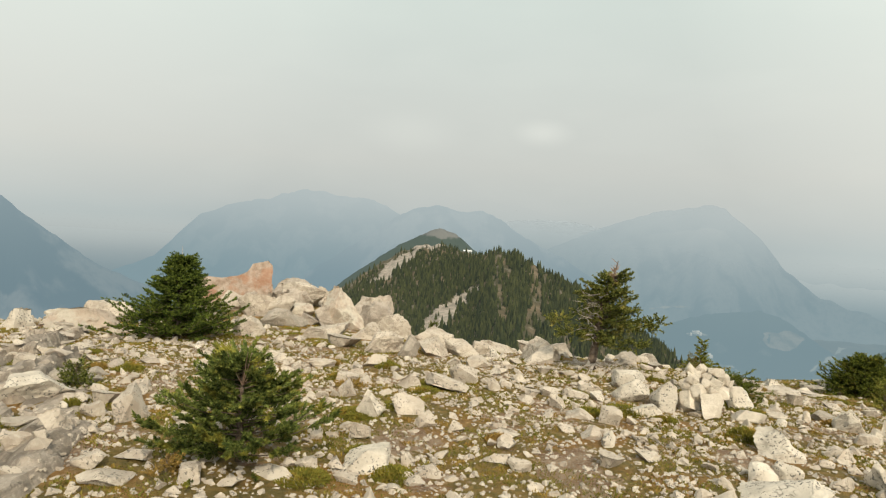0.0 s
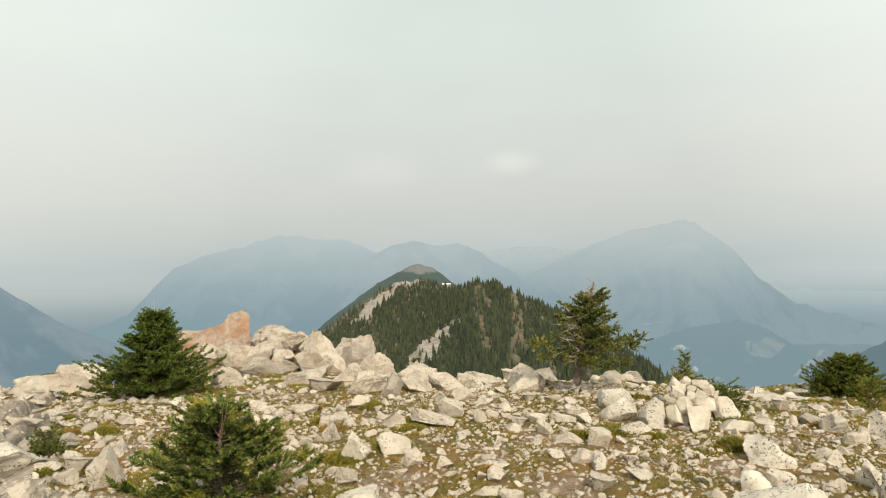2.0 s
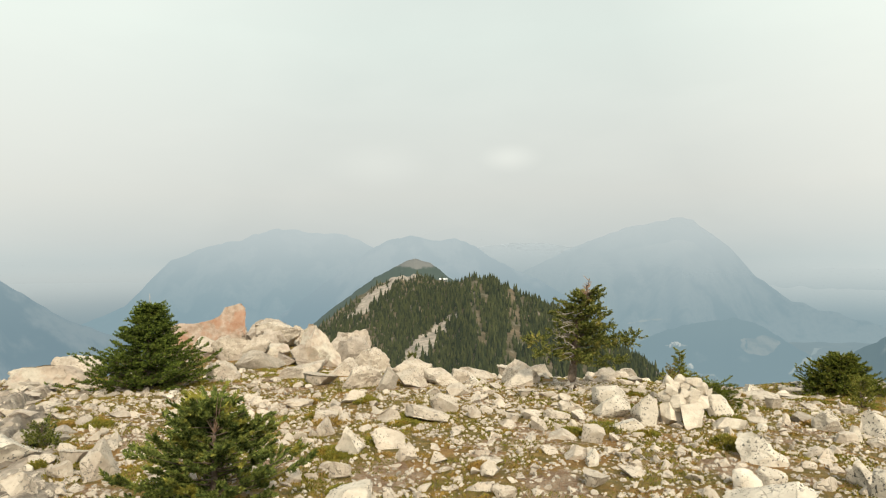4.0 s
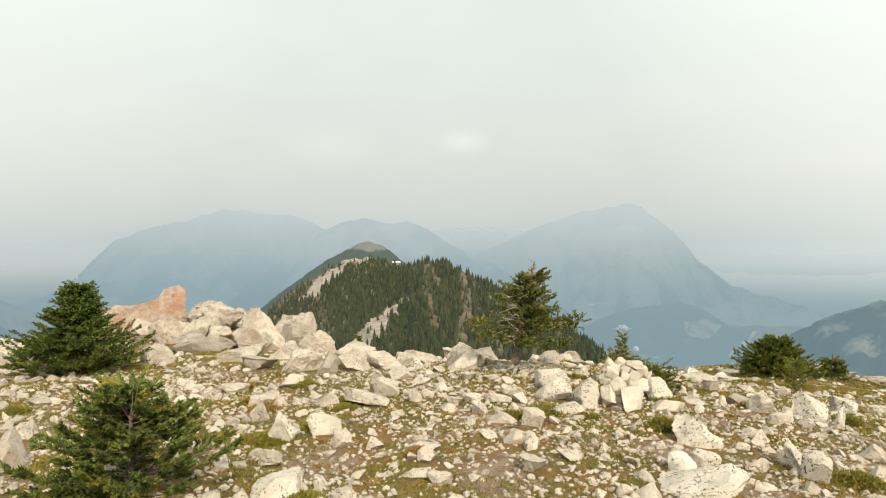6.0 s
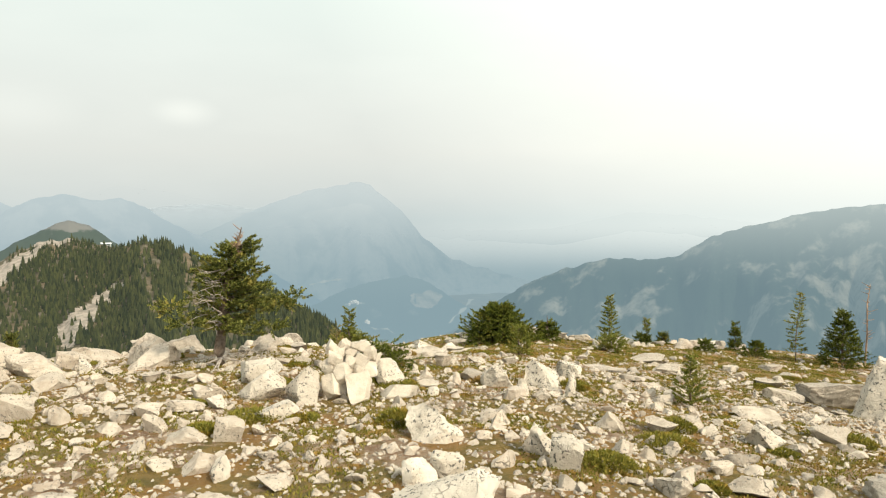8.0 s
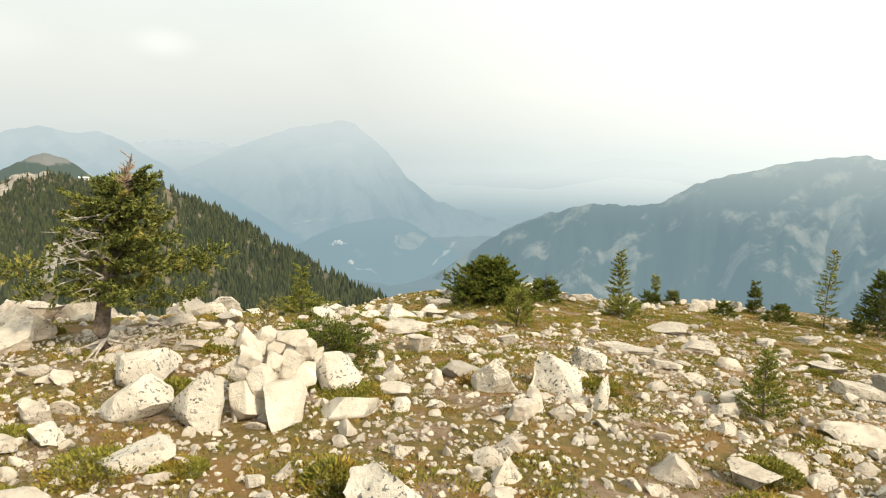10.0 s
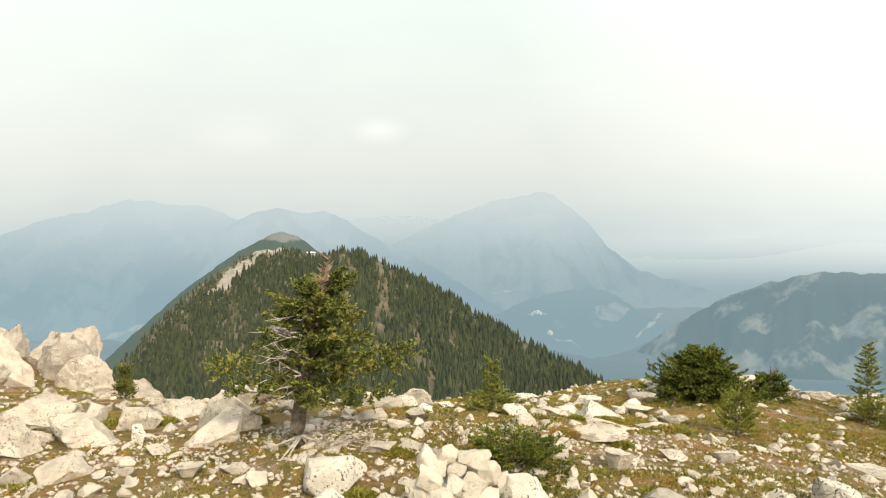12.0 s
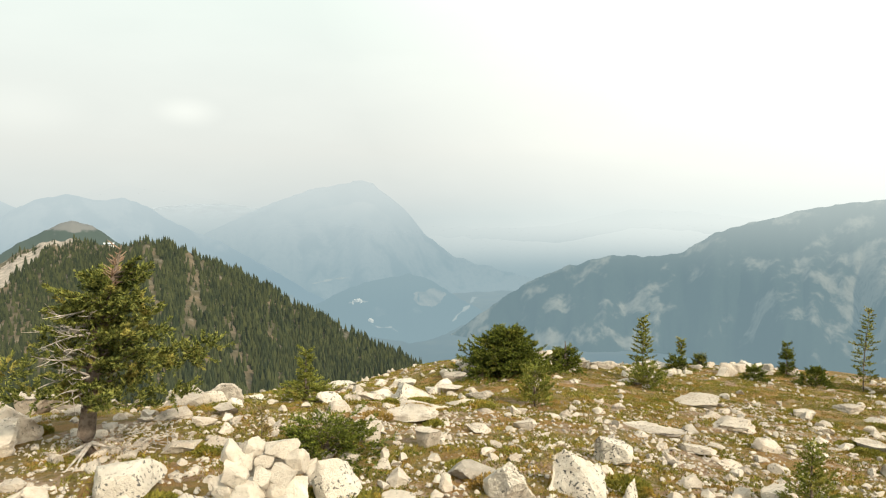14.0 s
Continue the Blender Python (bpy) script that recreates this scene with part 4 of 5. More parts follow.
# ---- the cairn ----
def block_mesh(seed, material):
    """A squared broken block: a ball cut by six skewed faces and a few chipped corners."""
    rng = np.random.default_rng(seed)
    v, f = BALLS[4]
    v = v * 1.3
    for k in range(6):
        n = np.zeros(3)
        n[k // 2] = 1 if k % 2 else -1
        n += rng.normal(size=3) * 0.27
        n /= np.linalg.norm(n)
        over = np.maximum(v @ n - rng.uniform(0.50, 0.68), 0)
        v = v - over[:, None] * n * 0.98
    for k in range(10):
        n = rng.normal(size=3)
        n /= np.linalg.norm(n)
        over = np.maximum(v @ n - rng.uniform(0.60, 0.80), 0)
        v = v - over[:, None] * n * 0.95
    v = v * np.array([1 + 0.05 * noise.fractal(Vector(p * 2.2) + Vector((seed, 0, 0)), 1.0, 2.0, 4) for p in v])[:, None]
    lo, hi = v.min(0), v.max(0)
    me = bpy.data.meshes.new("stone")
    me.from_pydata(((v - (lo + hi) / 2) / (hi - lo)).tolist(), [], f)
    me.shade_smooth()
    me.set_sharp_from_angle(angle=radians(30))
    me.materials.append(material)
    return me


def cairn(x, y, turn):
    top = tagged(new("cairn"), "knee-high cairn of stacked pale limestone blocks", "cairn")
    top.matrix_basis = pose(x, y, gz(x, y), 0, 0, turn) @ Matrix.Diagonal((0.78, 0.8, 0.87, 1))
    # across, along, up, width, height and roll of each stone
    stones = ((0.0, -0.20, 0.085, 0.27, 0.30, 5), (-0.22, -0.12, 0.11, 0.19, 0.20, -20), (-0.14, -0.11, 0.22, 0.17, 0.20, -32), (-0.26, -0.05, 0.26, 0.13, 0.15, -18), (-0.195, -0.08, 0.335, 0.15, 0.11, 12),
              (-0.055, -0.05, 0.29, 0.12, 0.11, 20), (0.055, -0.06, 0.29, 0.14, 0.14, 34), (0.135, -0.07, 0.225, 0.17, 0.16, 28), (0.13, 0.0, 0.335, 0.18, 0.14, -22), (0.06, 0.03, 0.415, 0.20, 0.10, 6),
              (-0.09, 0.02, 0.42, 0.15, 0.12, -24), (-0.20, 0.02, 0.415, 0.14, 0.12, 24), (-0.04, 0.0, 0.36, 0.12, 0.09, -10), (-0.16, 0.0, 0.37, 0.15, 0.11, 8), (0.03, -0.08, 0.21, 0.14, 0.12, 18),
              (0.22, 0.02, 0.29, 0.10, 0.12, 30), (-0.03, 0.14, 0.11, 0.36, 0.24, 0), (-0.02, 0.13, 0.28, 0.24, 0.16, 5))
    for k, (u, v, z, w, h, roll) in enumerate(stones):
        ob = new("stone", block_mesh(140 + k, CAIRN_STONE))
        ob.parent = top
        ob.matrix_basis = pose(u, v, z, -12 + (k * 29) % 24 - 12, roll, (k * 67) % 64 - 32 if k else 14) @ Matrix.Diagonal((w * 1.03, w * 0.85, h * 1.05, 1))


cairn(2.47, 5.93, -16)
COUNT[0] += 2  # shape numbers left free


def leaning_boulder(x, y, w, d, h, rx, ry, turn, seed, label):
    """A worn block of lichened limestone that leans on the slope."""
    ob = new("boulder", block_mesh(seed, LICHEN_STONE))
    ob.matrix_basis = pose(x, y, gz(x, y) + 0.26 * h, rx, ry, turn) @ Matrix.Diagonal((w, d, h, 1))
    tagged(ob, label, "boulder", "boulders round the cairn")
    TAKEN.append((x, y, w))


leaning_boulder(1.92, 6.56, 0.35, 0.30, 0.26, -14, -12, -8, 301, "white limestone boulder with black lichen specks beside a spruce")
leaning_boulder(1.80, 6.12, 0.38, 0.28, 0.19, -24, -22, -4, 302, "slanting white limestone slab with black lichen specks")
leaning_boulder(2.07, 5.92, 0.22, 0.26, 0.31, -22, 16, 8, 303, "tall lichened limestone boulder leaning on the cairn")
leaning_boulder(2.83, 6.14, 0.25, 0.24, 0.28, -16, -20, -20, 304, "pointed lichened limestone boulder leaning on the cairn")
leaning_boulder(2.74, 5.72, 0.31, 0.19, 0.13, -14, -10, -24, 305, "low lichened limestone slab in front of the cairn")
leaning_boulder(1.76, 5.50, 0.29, 0.19, 0.12, -16, -14, 4, 306, "low lichened limestone slab among pebbles")


def rust_boulder(x, y, size):
    """The orange block on the rock pile: a slab with a tall corner, cut from an outline and roughened."""
    outline = ((-0.5, -0.05), (-0.49, 0.22), (-0.42, 0.30), (-0.28, 0.36), (-0.12, 0.33), (0.10, 0.38), (0.20, 0.42), (0.27, 0.53), (0.47, 0.60), (0.52, 0.54), (0.53, 0.20), (0.38, 0.02), (0.0, -0.06))
    bm = bmesh.new()
    front = [bm.verts.new((u, -0.24, w)) for u, w in outline]
    bm.faces.new(front)
    got = bmesh.ops.extrude_face_region(bm, geom=bm.faces[:])
    for v in got["geom"]:
        if isinstance(v, bmesh.types.BMVert):
            v.co = Vector((v.co.x * 0.86, 0.26, v.co.z * 0.86))
    bmesh.ops.recalc_face_normals(bm, faces=bm.faces[:])
    bmesh.ops.triangulate(bm, faces=bm.faces[:])
    bmesh.ops.subdivide_edges(bm, edges=bm.edges[:], cuts=3, use_grid_fill=True)
    for v in bm.verts:
        q = v.co * 3.0
        v.co += Vector((noise.fractal(q, 1, 2, 4), noise.fractal(q + Vector((9, 0, 0)), 1, 2, 4), noise.fractal(q + Vector((0, 7, 0)), 1, 2, 4))) * 0.028
    me = bpy.data.meshes.new("boulder")
    bm.to_mesh(me)
    bm.free()
    me.materials.append(RUST_STONE)
    ob = new("boulder", me)
    ob.matrix_basis = pose(x, y, gz(x, y) + 0.20, 0, 0, 12) @ Matrix.Scale(size, 4)
    tagged(ob, "orange iron-stained limestone boulder on the rock pile", "boulder")


rust_boulder(-4.45, 13.9, 1.66)


# ---- conifers ----
def tube(points, radii, sides=6):
    verts, faces = [], []
    for i, (p, r) in enumerate(zip(points, radii)):
        p = Vector(p)
        ahead = Vector(points[min(i + 1, len(points) - 1)]) - Vector(points[max(i - 1, 0)])
        q = ahead.to_track_quat("Z", "Y")
        for k in range(sides):
            a = 6.2832 * k / sides
            verts.append(tuple(p + q @ Vector((r * math.cos(a), r * math.sin(a), 0))))
    for i in range(len(points) - 1):
        for k in range(sides):
            m = (k + 1) % sides
            faces.append((i * sides + k, i * sides + m, (i + 1) * sides + m, (i + 1) * sides + k))
    return verts, faces


def joined(pieces):
    verts, faces = [], []
    for v, f in pieces:
        b = len(verts)
        verts += v
        faces += [tuple(i + b for i in q) for q in f]
    return verts, faces


def blades(twigs, rng, step, length, width):
    """Needles round each twig: (start, way, twig length). Returns thin diamonds."""
    verts = []
    for p, w, l in twigs:
        n = max(4, int(l / step))
        t = rng.random(n)
        base = np.array(p) + np.outer(t * l, w)
        rnd = rng.normal(size=(n, 3))
        side = rnd - np.outer(rnd @ w, w)
        side /= np.linalg.norm(side, axis=1)[:, None] + 1e-9
        lean = rng.uniform(0.45, 1.1, n)[:, None]
        way = side * lean + np.array(w) * (1.25 - 0.4 * lean)
        way[:, 2] += 0.18
        way /= np.linalg.norm(way, axis=1)[:, None]
        flat = np.cross(way, rng.normal(size=(n, 3)))
        flat /= np.linalg.norm(flat, axis=1)[:, None] + 1e-9
        ln = length * rng.uniform(0.7, 1.25, n)[:, None]
        mid = base + way * ln * 0.5
        verts.append(np.stack([base, mid + flat * width / 2, base + way * ln, mid - flat * width / 2], 1))
    v = np.concatenate(verts).reshape(-1, 3)
    f = np.arange(len(v)).reshape(-1, 4)
    return v.tolist(), f.tolist()


def limb(start, az, reach, rise, curl, rng, steps=5):
    """A bough: leaves at a slope of rise and curls up towards its tip."""
    pts = [np.array(start, float)]
    a = az
    for i in range(steps):
        a += rng.normal() * 0.10
        up = rise + curl * (i / steps)
        d = np.array([math.cos(a), math.sin(a), up])
        d /= np.linalg.norm(d)
        pts.append(pts[-1] + d * reach / steps)
    return pts


def twigs_of(pts, rng, count, reach, flat=1.0):
    out = []
    n = len(pts) - 1
    for k in range(count):
        u = 0.15 + 0.85 * (k + rng.random()) / count
        i = min(n - 1, int(u * n))
        p = pts[i] + (pts[i + 1] - pts[i]) * (u * n - i)
        along = pts[i + 1] - pts[i]
        along = along / np.linalg.norm(along)
        side = np.cross(along, (0, 0, 1)) * (1 if k % 2 else -1)
        w = along * rng.uniform(0.5, 1.0) + side * rng.uniform(0.2, 0.9) + np.array((0, 0, rng.uniform(-0.15, 0.35))) * flat
        w /= np.linalg.norm(w)
        out.append((p, w, reach * rng.uniform(0.6, 1.2) * (1.15 - 0.5 * u)))
    tip = pts[-1] - pts[-2]
    out.append((pts[-2], tip / np.linalg.norm(tip), reach * 1.2))
    return out


def conifer(name, x, y, height, width, material, label, seed, boughs=60, profile=lambda u: 1 - u, low=0.06, twig=0.07, twigs=9, step=0.0032,
            needle=0.020, thick=0.0045, rise=0.12, curl=0.5, lean=(0, 0), trunk=0.02, group="", wood=BARK, squash=1.0, category="conifer", bare_top=0.0, shell=0, clump=9.0, spread=1.0, tiers=0, flat=1.0):
    rng = np.random.default_rng(seed)
    top = tagged(new(name), label, category, group)
    top.matrix_basis = pose(x, y, gz(x, y) - 0.015, 0, 0, float(rng.uniform(0, 360)) if not any(lean) and squash == 1.0 else 0)
    stem = []
    for i in range(9):
        u = i / 8
        stem.append(np.array([lean[0] * u * u * height + 0.012 * math.sin(5 * u + seed) * height, lean[1] * u * u * height, u * height]))
    rad = [trunk * (1 - 0.85 * i / 8) for i in range(9)]
    wood_parts, leaves = [tube(stem, rad, 8)], []
    for b in range(boughs):
        u = low + (1 - bare_top - low) * ((b + rng.random()) / boughs)
        if tiers:
            u = low + (1 - bare_top - low) * (int(tiers * b / boughs) + 0.45 * rng.random()) / tiers
        f = u * 8
        i = min(7, int(f))
        p = stem[i] + (stem[i + 1] - stem[i]) * (f - i)
        az = b * 2.39996 + rng.normal() * 0.35
        reach = 0.5 * width * max(0.05, profile(u)) * rng.uniform(0.68, 1.15)
        reach *= 0.80 if shell > 150 else 1.0
        reach *= 1 - (1 - squash) * abs(math.sin(az))
        pts = limb(p, az, reach, rise + rng.normal() * 0.12, curl, rng)
        pts = [np.array((q[0], q[1], max(q[2], 0.015))) for q in pts]
        wood_parts.append(tube(pts, [trunk * 0.28 * (1 - 0.8 * k / 5) * (0.5 + 0.5 * (1 - u)) for k in range(6)], 4))
        leaves += twigs_of(pts, rng, max(3, int(twigs * (0.35 + 0.9 * reach / (0.5 * width)))), twig, flat)
    if shell > 90 and clump:
        leaves = [q for q in leaves if noise.noise(Vector((q[0][0] * clump, q[0][1] * clump, q[0][2] * clump * 1.5 + seed))) > -0.14]
    for k in range(int(shell * 0.85)):
        u = low + (0.97 - low) * rng.random() ** 1.3
        az = rng.uniform(0, 6.2832)
        ragged = 0.84 + 0.16 * math.sin(3 * az + 7 * u + seed) + 0.10 * math.sin(7 * az - 11 * u)
        r = 0.5 * width * max(0.05, profile(u)) * rng.uniform(0.45, 1.0) * ragged * (1 - (1 - squash) * abs(math.sin(az)))
        p = np.array((lean[0] * u * u * height + r * math.cos(az), lean[1] * u * u * height + r * math.sin(az), max(0.02, u * height * rng.uniform(0.9, 1.0))))
        if shell > 90 and clump and noise.noise(Vector((p[0] * clump, p[1] * clump, p[2] * clump * 1.5 + seed))) < -0.06:
            continue
        w = np.array((math.cos(az), math.sin(az), rng.uniform(-0.15, 0.75) * spread)) + rng.normal(size=3) * 0.30
        leaves.append((p - w * twig * 0.3, w / np.linalg.norm(w), twig * rng.uniform(0.7, 1.3)))
    if not bare_top:
        leaves.append((stem[-2], np.array((0, 0, 1.0)), height / 8))
    part("trunk", *joined(wood_parts), wood, top, "", True)
    part("crown", *blades(leaves, rng, step, needle, thick), material, top)
    return top


# ---- the trees and shrubs of the summit ----
def dome(u):
    return math.sqrt(max(0.0, 1 - u * u)) * (0.85 + 0.15 * math.sin(9 * u))


# dense dark fir in front of the rock pile, with a bare leader
fir = conifer("fir_tree", -3.17, 8.0, 1.04, 1.80, FIR_TREE, "dense dark green dwarf fir with a wide skirt and bare leader", 3, shell=150, boughs=270, tiers=11, flat=0.8, clump=0, profile=lambda u: (1 - u) ** 1.45 * (1.0 + 0.10 * math.sin(23 * u)) + 0.06,
              twig=0.12, twigs=13, step=0.0040, needle=0.030, thick=0.012, rise=0.0, curl=0.55, trunk=0.03)
part("leader", *tube([(0, 0, 0.95), (0.004, 0, 1.05), (0, 0.003, 1.16)], [0.006, 0.004, 0.002], 5), DEAD, fir, "bleached bare leader")

# broad spruce bush close to the start
bush = conifer("spruce_bush", -1.11, 3.76, 0.62, 1.10, BUSH, "broad open dwarf spruce bush with yellowed tips", 5, shell=130, boughs=84, clump=5.5, profile=lambda u: (1 - u) ** 0.62 * (1.0 if u > 0.12 else 0.9) * (1 + 0.16 * math.sin(17 * u)),
               twig=0.125, twigs=13, step=0.0014, needle=0.027, thick=0.0095, rise=0.16, curl=0.42, flat=1.1, trunk=0.022)
rng = np.random.default_rng(21)
twigs = [tube(limb((0.02, 0, 0.46), k * 1.3, 0.26, 1.5, 0.3, rng, 4), [0.0035, 0.003, 0.0025, 0.002, 0.001], 4) for k in range(6)]
part("dead_twigs", *joined(twigs), RED_DEAD, bush, "dry brown bare twigs", True)

# the weathered spruce beside the cairn
def summit_spruce():
    x, y = 1.76, 7.38
    rng = np.random.default_rng(77)
    top = tagged(new("spruce_tree"), "wind-bent weathered spruce with bleached dead branches", "conifer")
    top.matrix_basis = pose(x, y, gz(x, y) - 0.02)
    stem = [np.array(p) for p in ((0, 0, 0), (-0.02, 0.0, 0.15), (0.01, 0.01, 0.35), (0.03, 0.02, 0.55), (0.06, 0.03, 0.75), (0.11, 0.03, 0.95), (0.17, 0.03, 1.10), (0.21, 0.03, 1.27))]
    part("trunk", *tube(stem, [0.062, 0.050, 0.042, 0.035, 0.028, 0.020, 0.012, 0.004], 10), BARK, top, "", True)
    leaves = []
    for k in range(72):
        u = 0.28 + 0.58 * (k + rng.random()) / 72
        f = u * 7
        i = min(6, int(f))
        p = stem[i] + (stem[i + 1] - stem[i]) * (f - i)
        az = k * 2.4 + rng.normal() * 0.4
        east = math.cos(az)
        reach = (0.36 if u < 0.45 else 0.34 if u < 0.62 else 0.27 if u < 0.74 else 0.17) * rng.uniform(0.6, 1.15) * (1 + 0.42 * east * (1 if u < 0.5 else 0.2))
        if east < -0.1 and 0.42 < u < 0.75 and rng.random() < 0.45:
            continue
        pts = limb(p, az, reach, rng.normal() * 0.15 - (0.12 if u < 0.4 else -0.12), 0.45, rng)
        part("branch", *tube(pts, [0.010, 0.008, 0.006, 0.004, 0.003, 0.002], 5), BARK, top, "", True)
        leaves += twigs_of(pts, rng, int(6 + reach * 26), 0.085)
    # foliage clumps: centre and half sizes
    for cx, cz, rx, rz, n in ((0.10, 0.93, 0.20, 0.07, 120), (-0.06, 0.90, 0.12, 0.06, 50), (0.29, 0.86, 0.11, 0.06, 45), (0.17, 0.74, 0.27, 0.06, 150), (-0.14, 0.68, 0.15, 0.05, 50),
                              (0.16, 0.56, 0.30, 0.06, 170), (0.50, 0.54, 0.20, 0.055, 95), (0.66, 0.59, 0.10, 0.05, 45), (-0.40, 0.57, 0.12, 0.06, 55), (-0.26, 0.43, 0.16, 0.05, 70),
                              (0.16, 0.38, 0.27, 0.05, 120), (0.44, 0.33, 0.15, 0.04, 50)):
        for k in range(int(0.62 * n)):
            q = rng.normal(size=3)
            q = q / np.linalg.norm(q) * rng.random() ** 0.4
            p = np.array((cx + rx * q[0], 0.85 * rx * q[1], cz + rz * q[2]))
            w = np.array((q[0], q[1], rng.uniform(-0.1, 0.6))) + rng.normal(size=3) * 0.3
            leaves.append((p, w / np.linalg.norm(w), 0.085 * rng.uniform(0.7, 1.25)))
    part("crown", *blades(leaves, rng, 0.0026, 0.027, 0.0095), TREE, top)
    for k in range(26):
        z = rng.uniform(0.35, 0.90)
        az = math.pi + 0.5 + rng.normal() * 0.8
        pts = limb((0.02, 0, z), az, rng.uniform(0.18, 0.38), rng.uniform(-0.2, 0.6), rng.uniform(-1.5, 0.9), rng, 6)
        bough = part("dead_branch", *tube(pts, [0.0075, 0.0065, 0.0055, 0.0045, 0.0035, 0.002, 0.001], 5), DEAD, top, "bleached grey dead branch", True)
        for q in (2, 3, 4):
            tw = limb(pts[q], az + rng.normal() * 0.9, rng.uniform(0.05, 0.14), rng.normal() * 0.5, 0.4, rng, 3)
            part("twig", *tube(tw, [0.003, 0.0025, 0.002, 0.001], 4), DEAD, bough, "", True)
    tip = []
    for k in range(52):
        u = rng.uniform(0.80, 1.0)
        p = stem[5] + (stem[7] - stem[5]) * ((u - 0.8) / 0.2)
        tip.append(tube(limb(p, rng.uniform(0, 6.28), rng.uniform(0.03, 0.09), rng.uniform(0.3, 0.9), 0.4, rng, 3), [0.004, 0.0035, 0.003, 0.0015], 4))
    part("leader", *joined(tip), RED_DEAD, top, "dry reddish dead leader", True)
    # a mat of bleached fallen twigs beside the foot of the trunk
    for k in range(46):
        x0, y0 = 0.10 + 0.36 * rng.random(), -0.16 + 0.20 * rng.random()
        pts = limb((x0, y0, 0.03 + 0.10 * rng.random()), rng.uniform(0, 6.28), rng.uniform(0.06, 0.17), rng.normal() * 0.2, rng.normal() * 0.8, rng, 4)
        part("dead_twig", *tube(pts, [0.0035, 0.003, 0.0025, 0.002, 0.001], 4), DEAD, top, "bleached fallen twig", True)
    for az, r in ((3.5, 0.22), (4.2, 0.42), (4.5, 0.34), (5.6, 0.18)):
        pts = limb((0, 0, 0.10), az, r, -0.25, 0.15, rng, 5)
        pts = [np.array((p[0], p[1], max(p[2], 0.012))) for p in pts]
        part("root", *tube(pts, [0.016, 0.012, 0.008, 0.006, 0.005, 0.003], 6), DEAD, top, "bleached exposed root", True)


summit_spruce()

GROUP = "crest shrubs"
SMALL = dict(twig=0.06, twigs=8, step=0.0030, needle=0.024, thick=0.008, trunk=0.012, group=GROUP)
conifer("fir_bush", 6.56, 10.05, 0.60, 1.62, FIR, "wide dark green dome of dwarf fir on the crest", 8, shell=900, boughs=150, tiers=9, clump=0, spread=0.45, profile=lambda u: (1 - u) ** 0.78 * (1 + 0.12 * math.sin(17 * u)) + 0.05, twig=0.10, twigs=12, step=0.0034, needle=0.032, thick=0.011, rise=0.12, curl=0.6, trunk=0.025, group=GROUP)
c = conifer("fir_bush", 7.5, 10.0, 0.28, 0.66, FIR, "low green dwarf fir with a short bare leader", 9, shell=465, boughs=60, profile=dome, twig=0.07, twigs=9, step=0.0030, needle=0.028, thick=0.009, rise=0.35, trunk=0.02, group=GROUP)
part("leader", *tube([(0, 0, 0.22), (0.01, 0, 0.34), (0, 0.01, 0.42)], [0.012, 0.010, 0.004], 5), BARK, c, "stubby brown leader")
conifer("spruce_sapling", 8.2, 9.25, 0.88, 0.36, YOUNG, "slender upright spruce sapling with sparse boughs", 12, shell=80, boughs=42, profile=lambda u: (1 - u) ** 0.8 + 0.08, low=0.22, rise=0.1, **SMALL)
conifer("spruce_bush", 7.95, 8.95, 0.24, 0.80, YOUNG, "low green spruce skirt round a sapling", 13, shell=372, boughs=56, profile=dome, rise=0.4, **SMALL)
conifer("spruce_bush", 5.45, 7.95, 0.36, 0.48, YOUNG, "sparse small spruce bush with brown twigs", 14, shell=60, boughs=36, profile=lambda u: dome(u) * 0.95, rise=0.6, **SMALL)
conifer("fir_bush", 10.3, 10.55, 0.20, 0.60, FIR, "low dark fir mat with a thin upright stem", 15, shell=415, boughs=40, profile=dome, rise=0.4, **SMALL)
conifer("spruce_sapling", 10.4, 10.55, 0.52, 0.10, YOUNG, "thin spindly spruce sapling above a mat", 16, shell=8, boughs=16, profile=lambda u: 1 - u * 0.5, low=0.5, rise=0.2, **SMALL)
conifer("fir_bush", 10.9, 10.6, 0.20, 0.38, SPRUCE, "small olive yellow dwarf fir tuft", 17, shell=230, boughs=36, profile=dome, rise=0.7, **SMALL)
conifer("fir_tree", 11.85, 9.65, 0.56, 0.36, FIR, "small dense conical dark fir", 18, shell=281, boughs=60, profile=lambda u: (1 - u) ** 0.6 + 0.05, rise=0.5, **SMALL)
conifer("fir_bush", 11.5, 8.95, 0.30, 0.85, FIR, "sprawling dark green fir mat", 19, shell=535, boughs=60, profile=lambda u: 1 - u, rise=0.3, **SMALL)
conifer("fir_bush", 10.55, 9.3, 0.20, 0.50, FIR, "flat dark green fir mat on the slope", 20, shell=270, boughs=36, profile=dome, rise=0.3, **SMALL)
conifer("spruce_sapling", 12.15, 8.6, 1.28, 0.56, YOUNG, "tall thin spruce sapling leaning slightly", 22, shell=84, boughs=46, profile=lambda u: (1 - u) ** 0.7 * (0.7 + 0.3 * math.sin(14 * u)) + 0.08, low=0.15, rise=0.05, lean=(0.10, 0), **SMALL)
conifer("fir_tree", 12.5, 7.95, 1.0, 1.12, FIR, "broad pointed dark green fir at the slope edge", 23, shell=1208, boughs=110, profile=lambda u: (1 - u) ** 0.9 + 0.04, twig=0.085, twigs=11, step=0.0030, needle=0.028, thick=0.009, rise=0.15, trunk=0.022, group=GROUP)
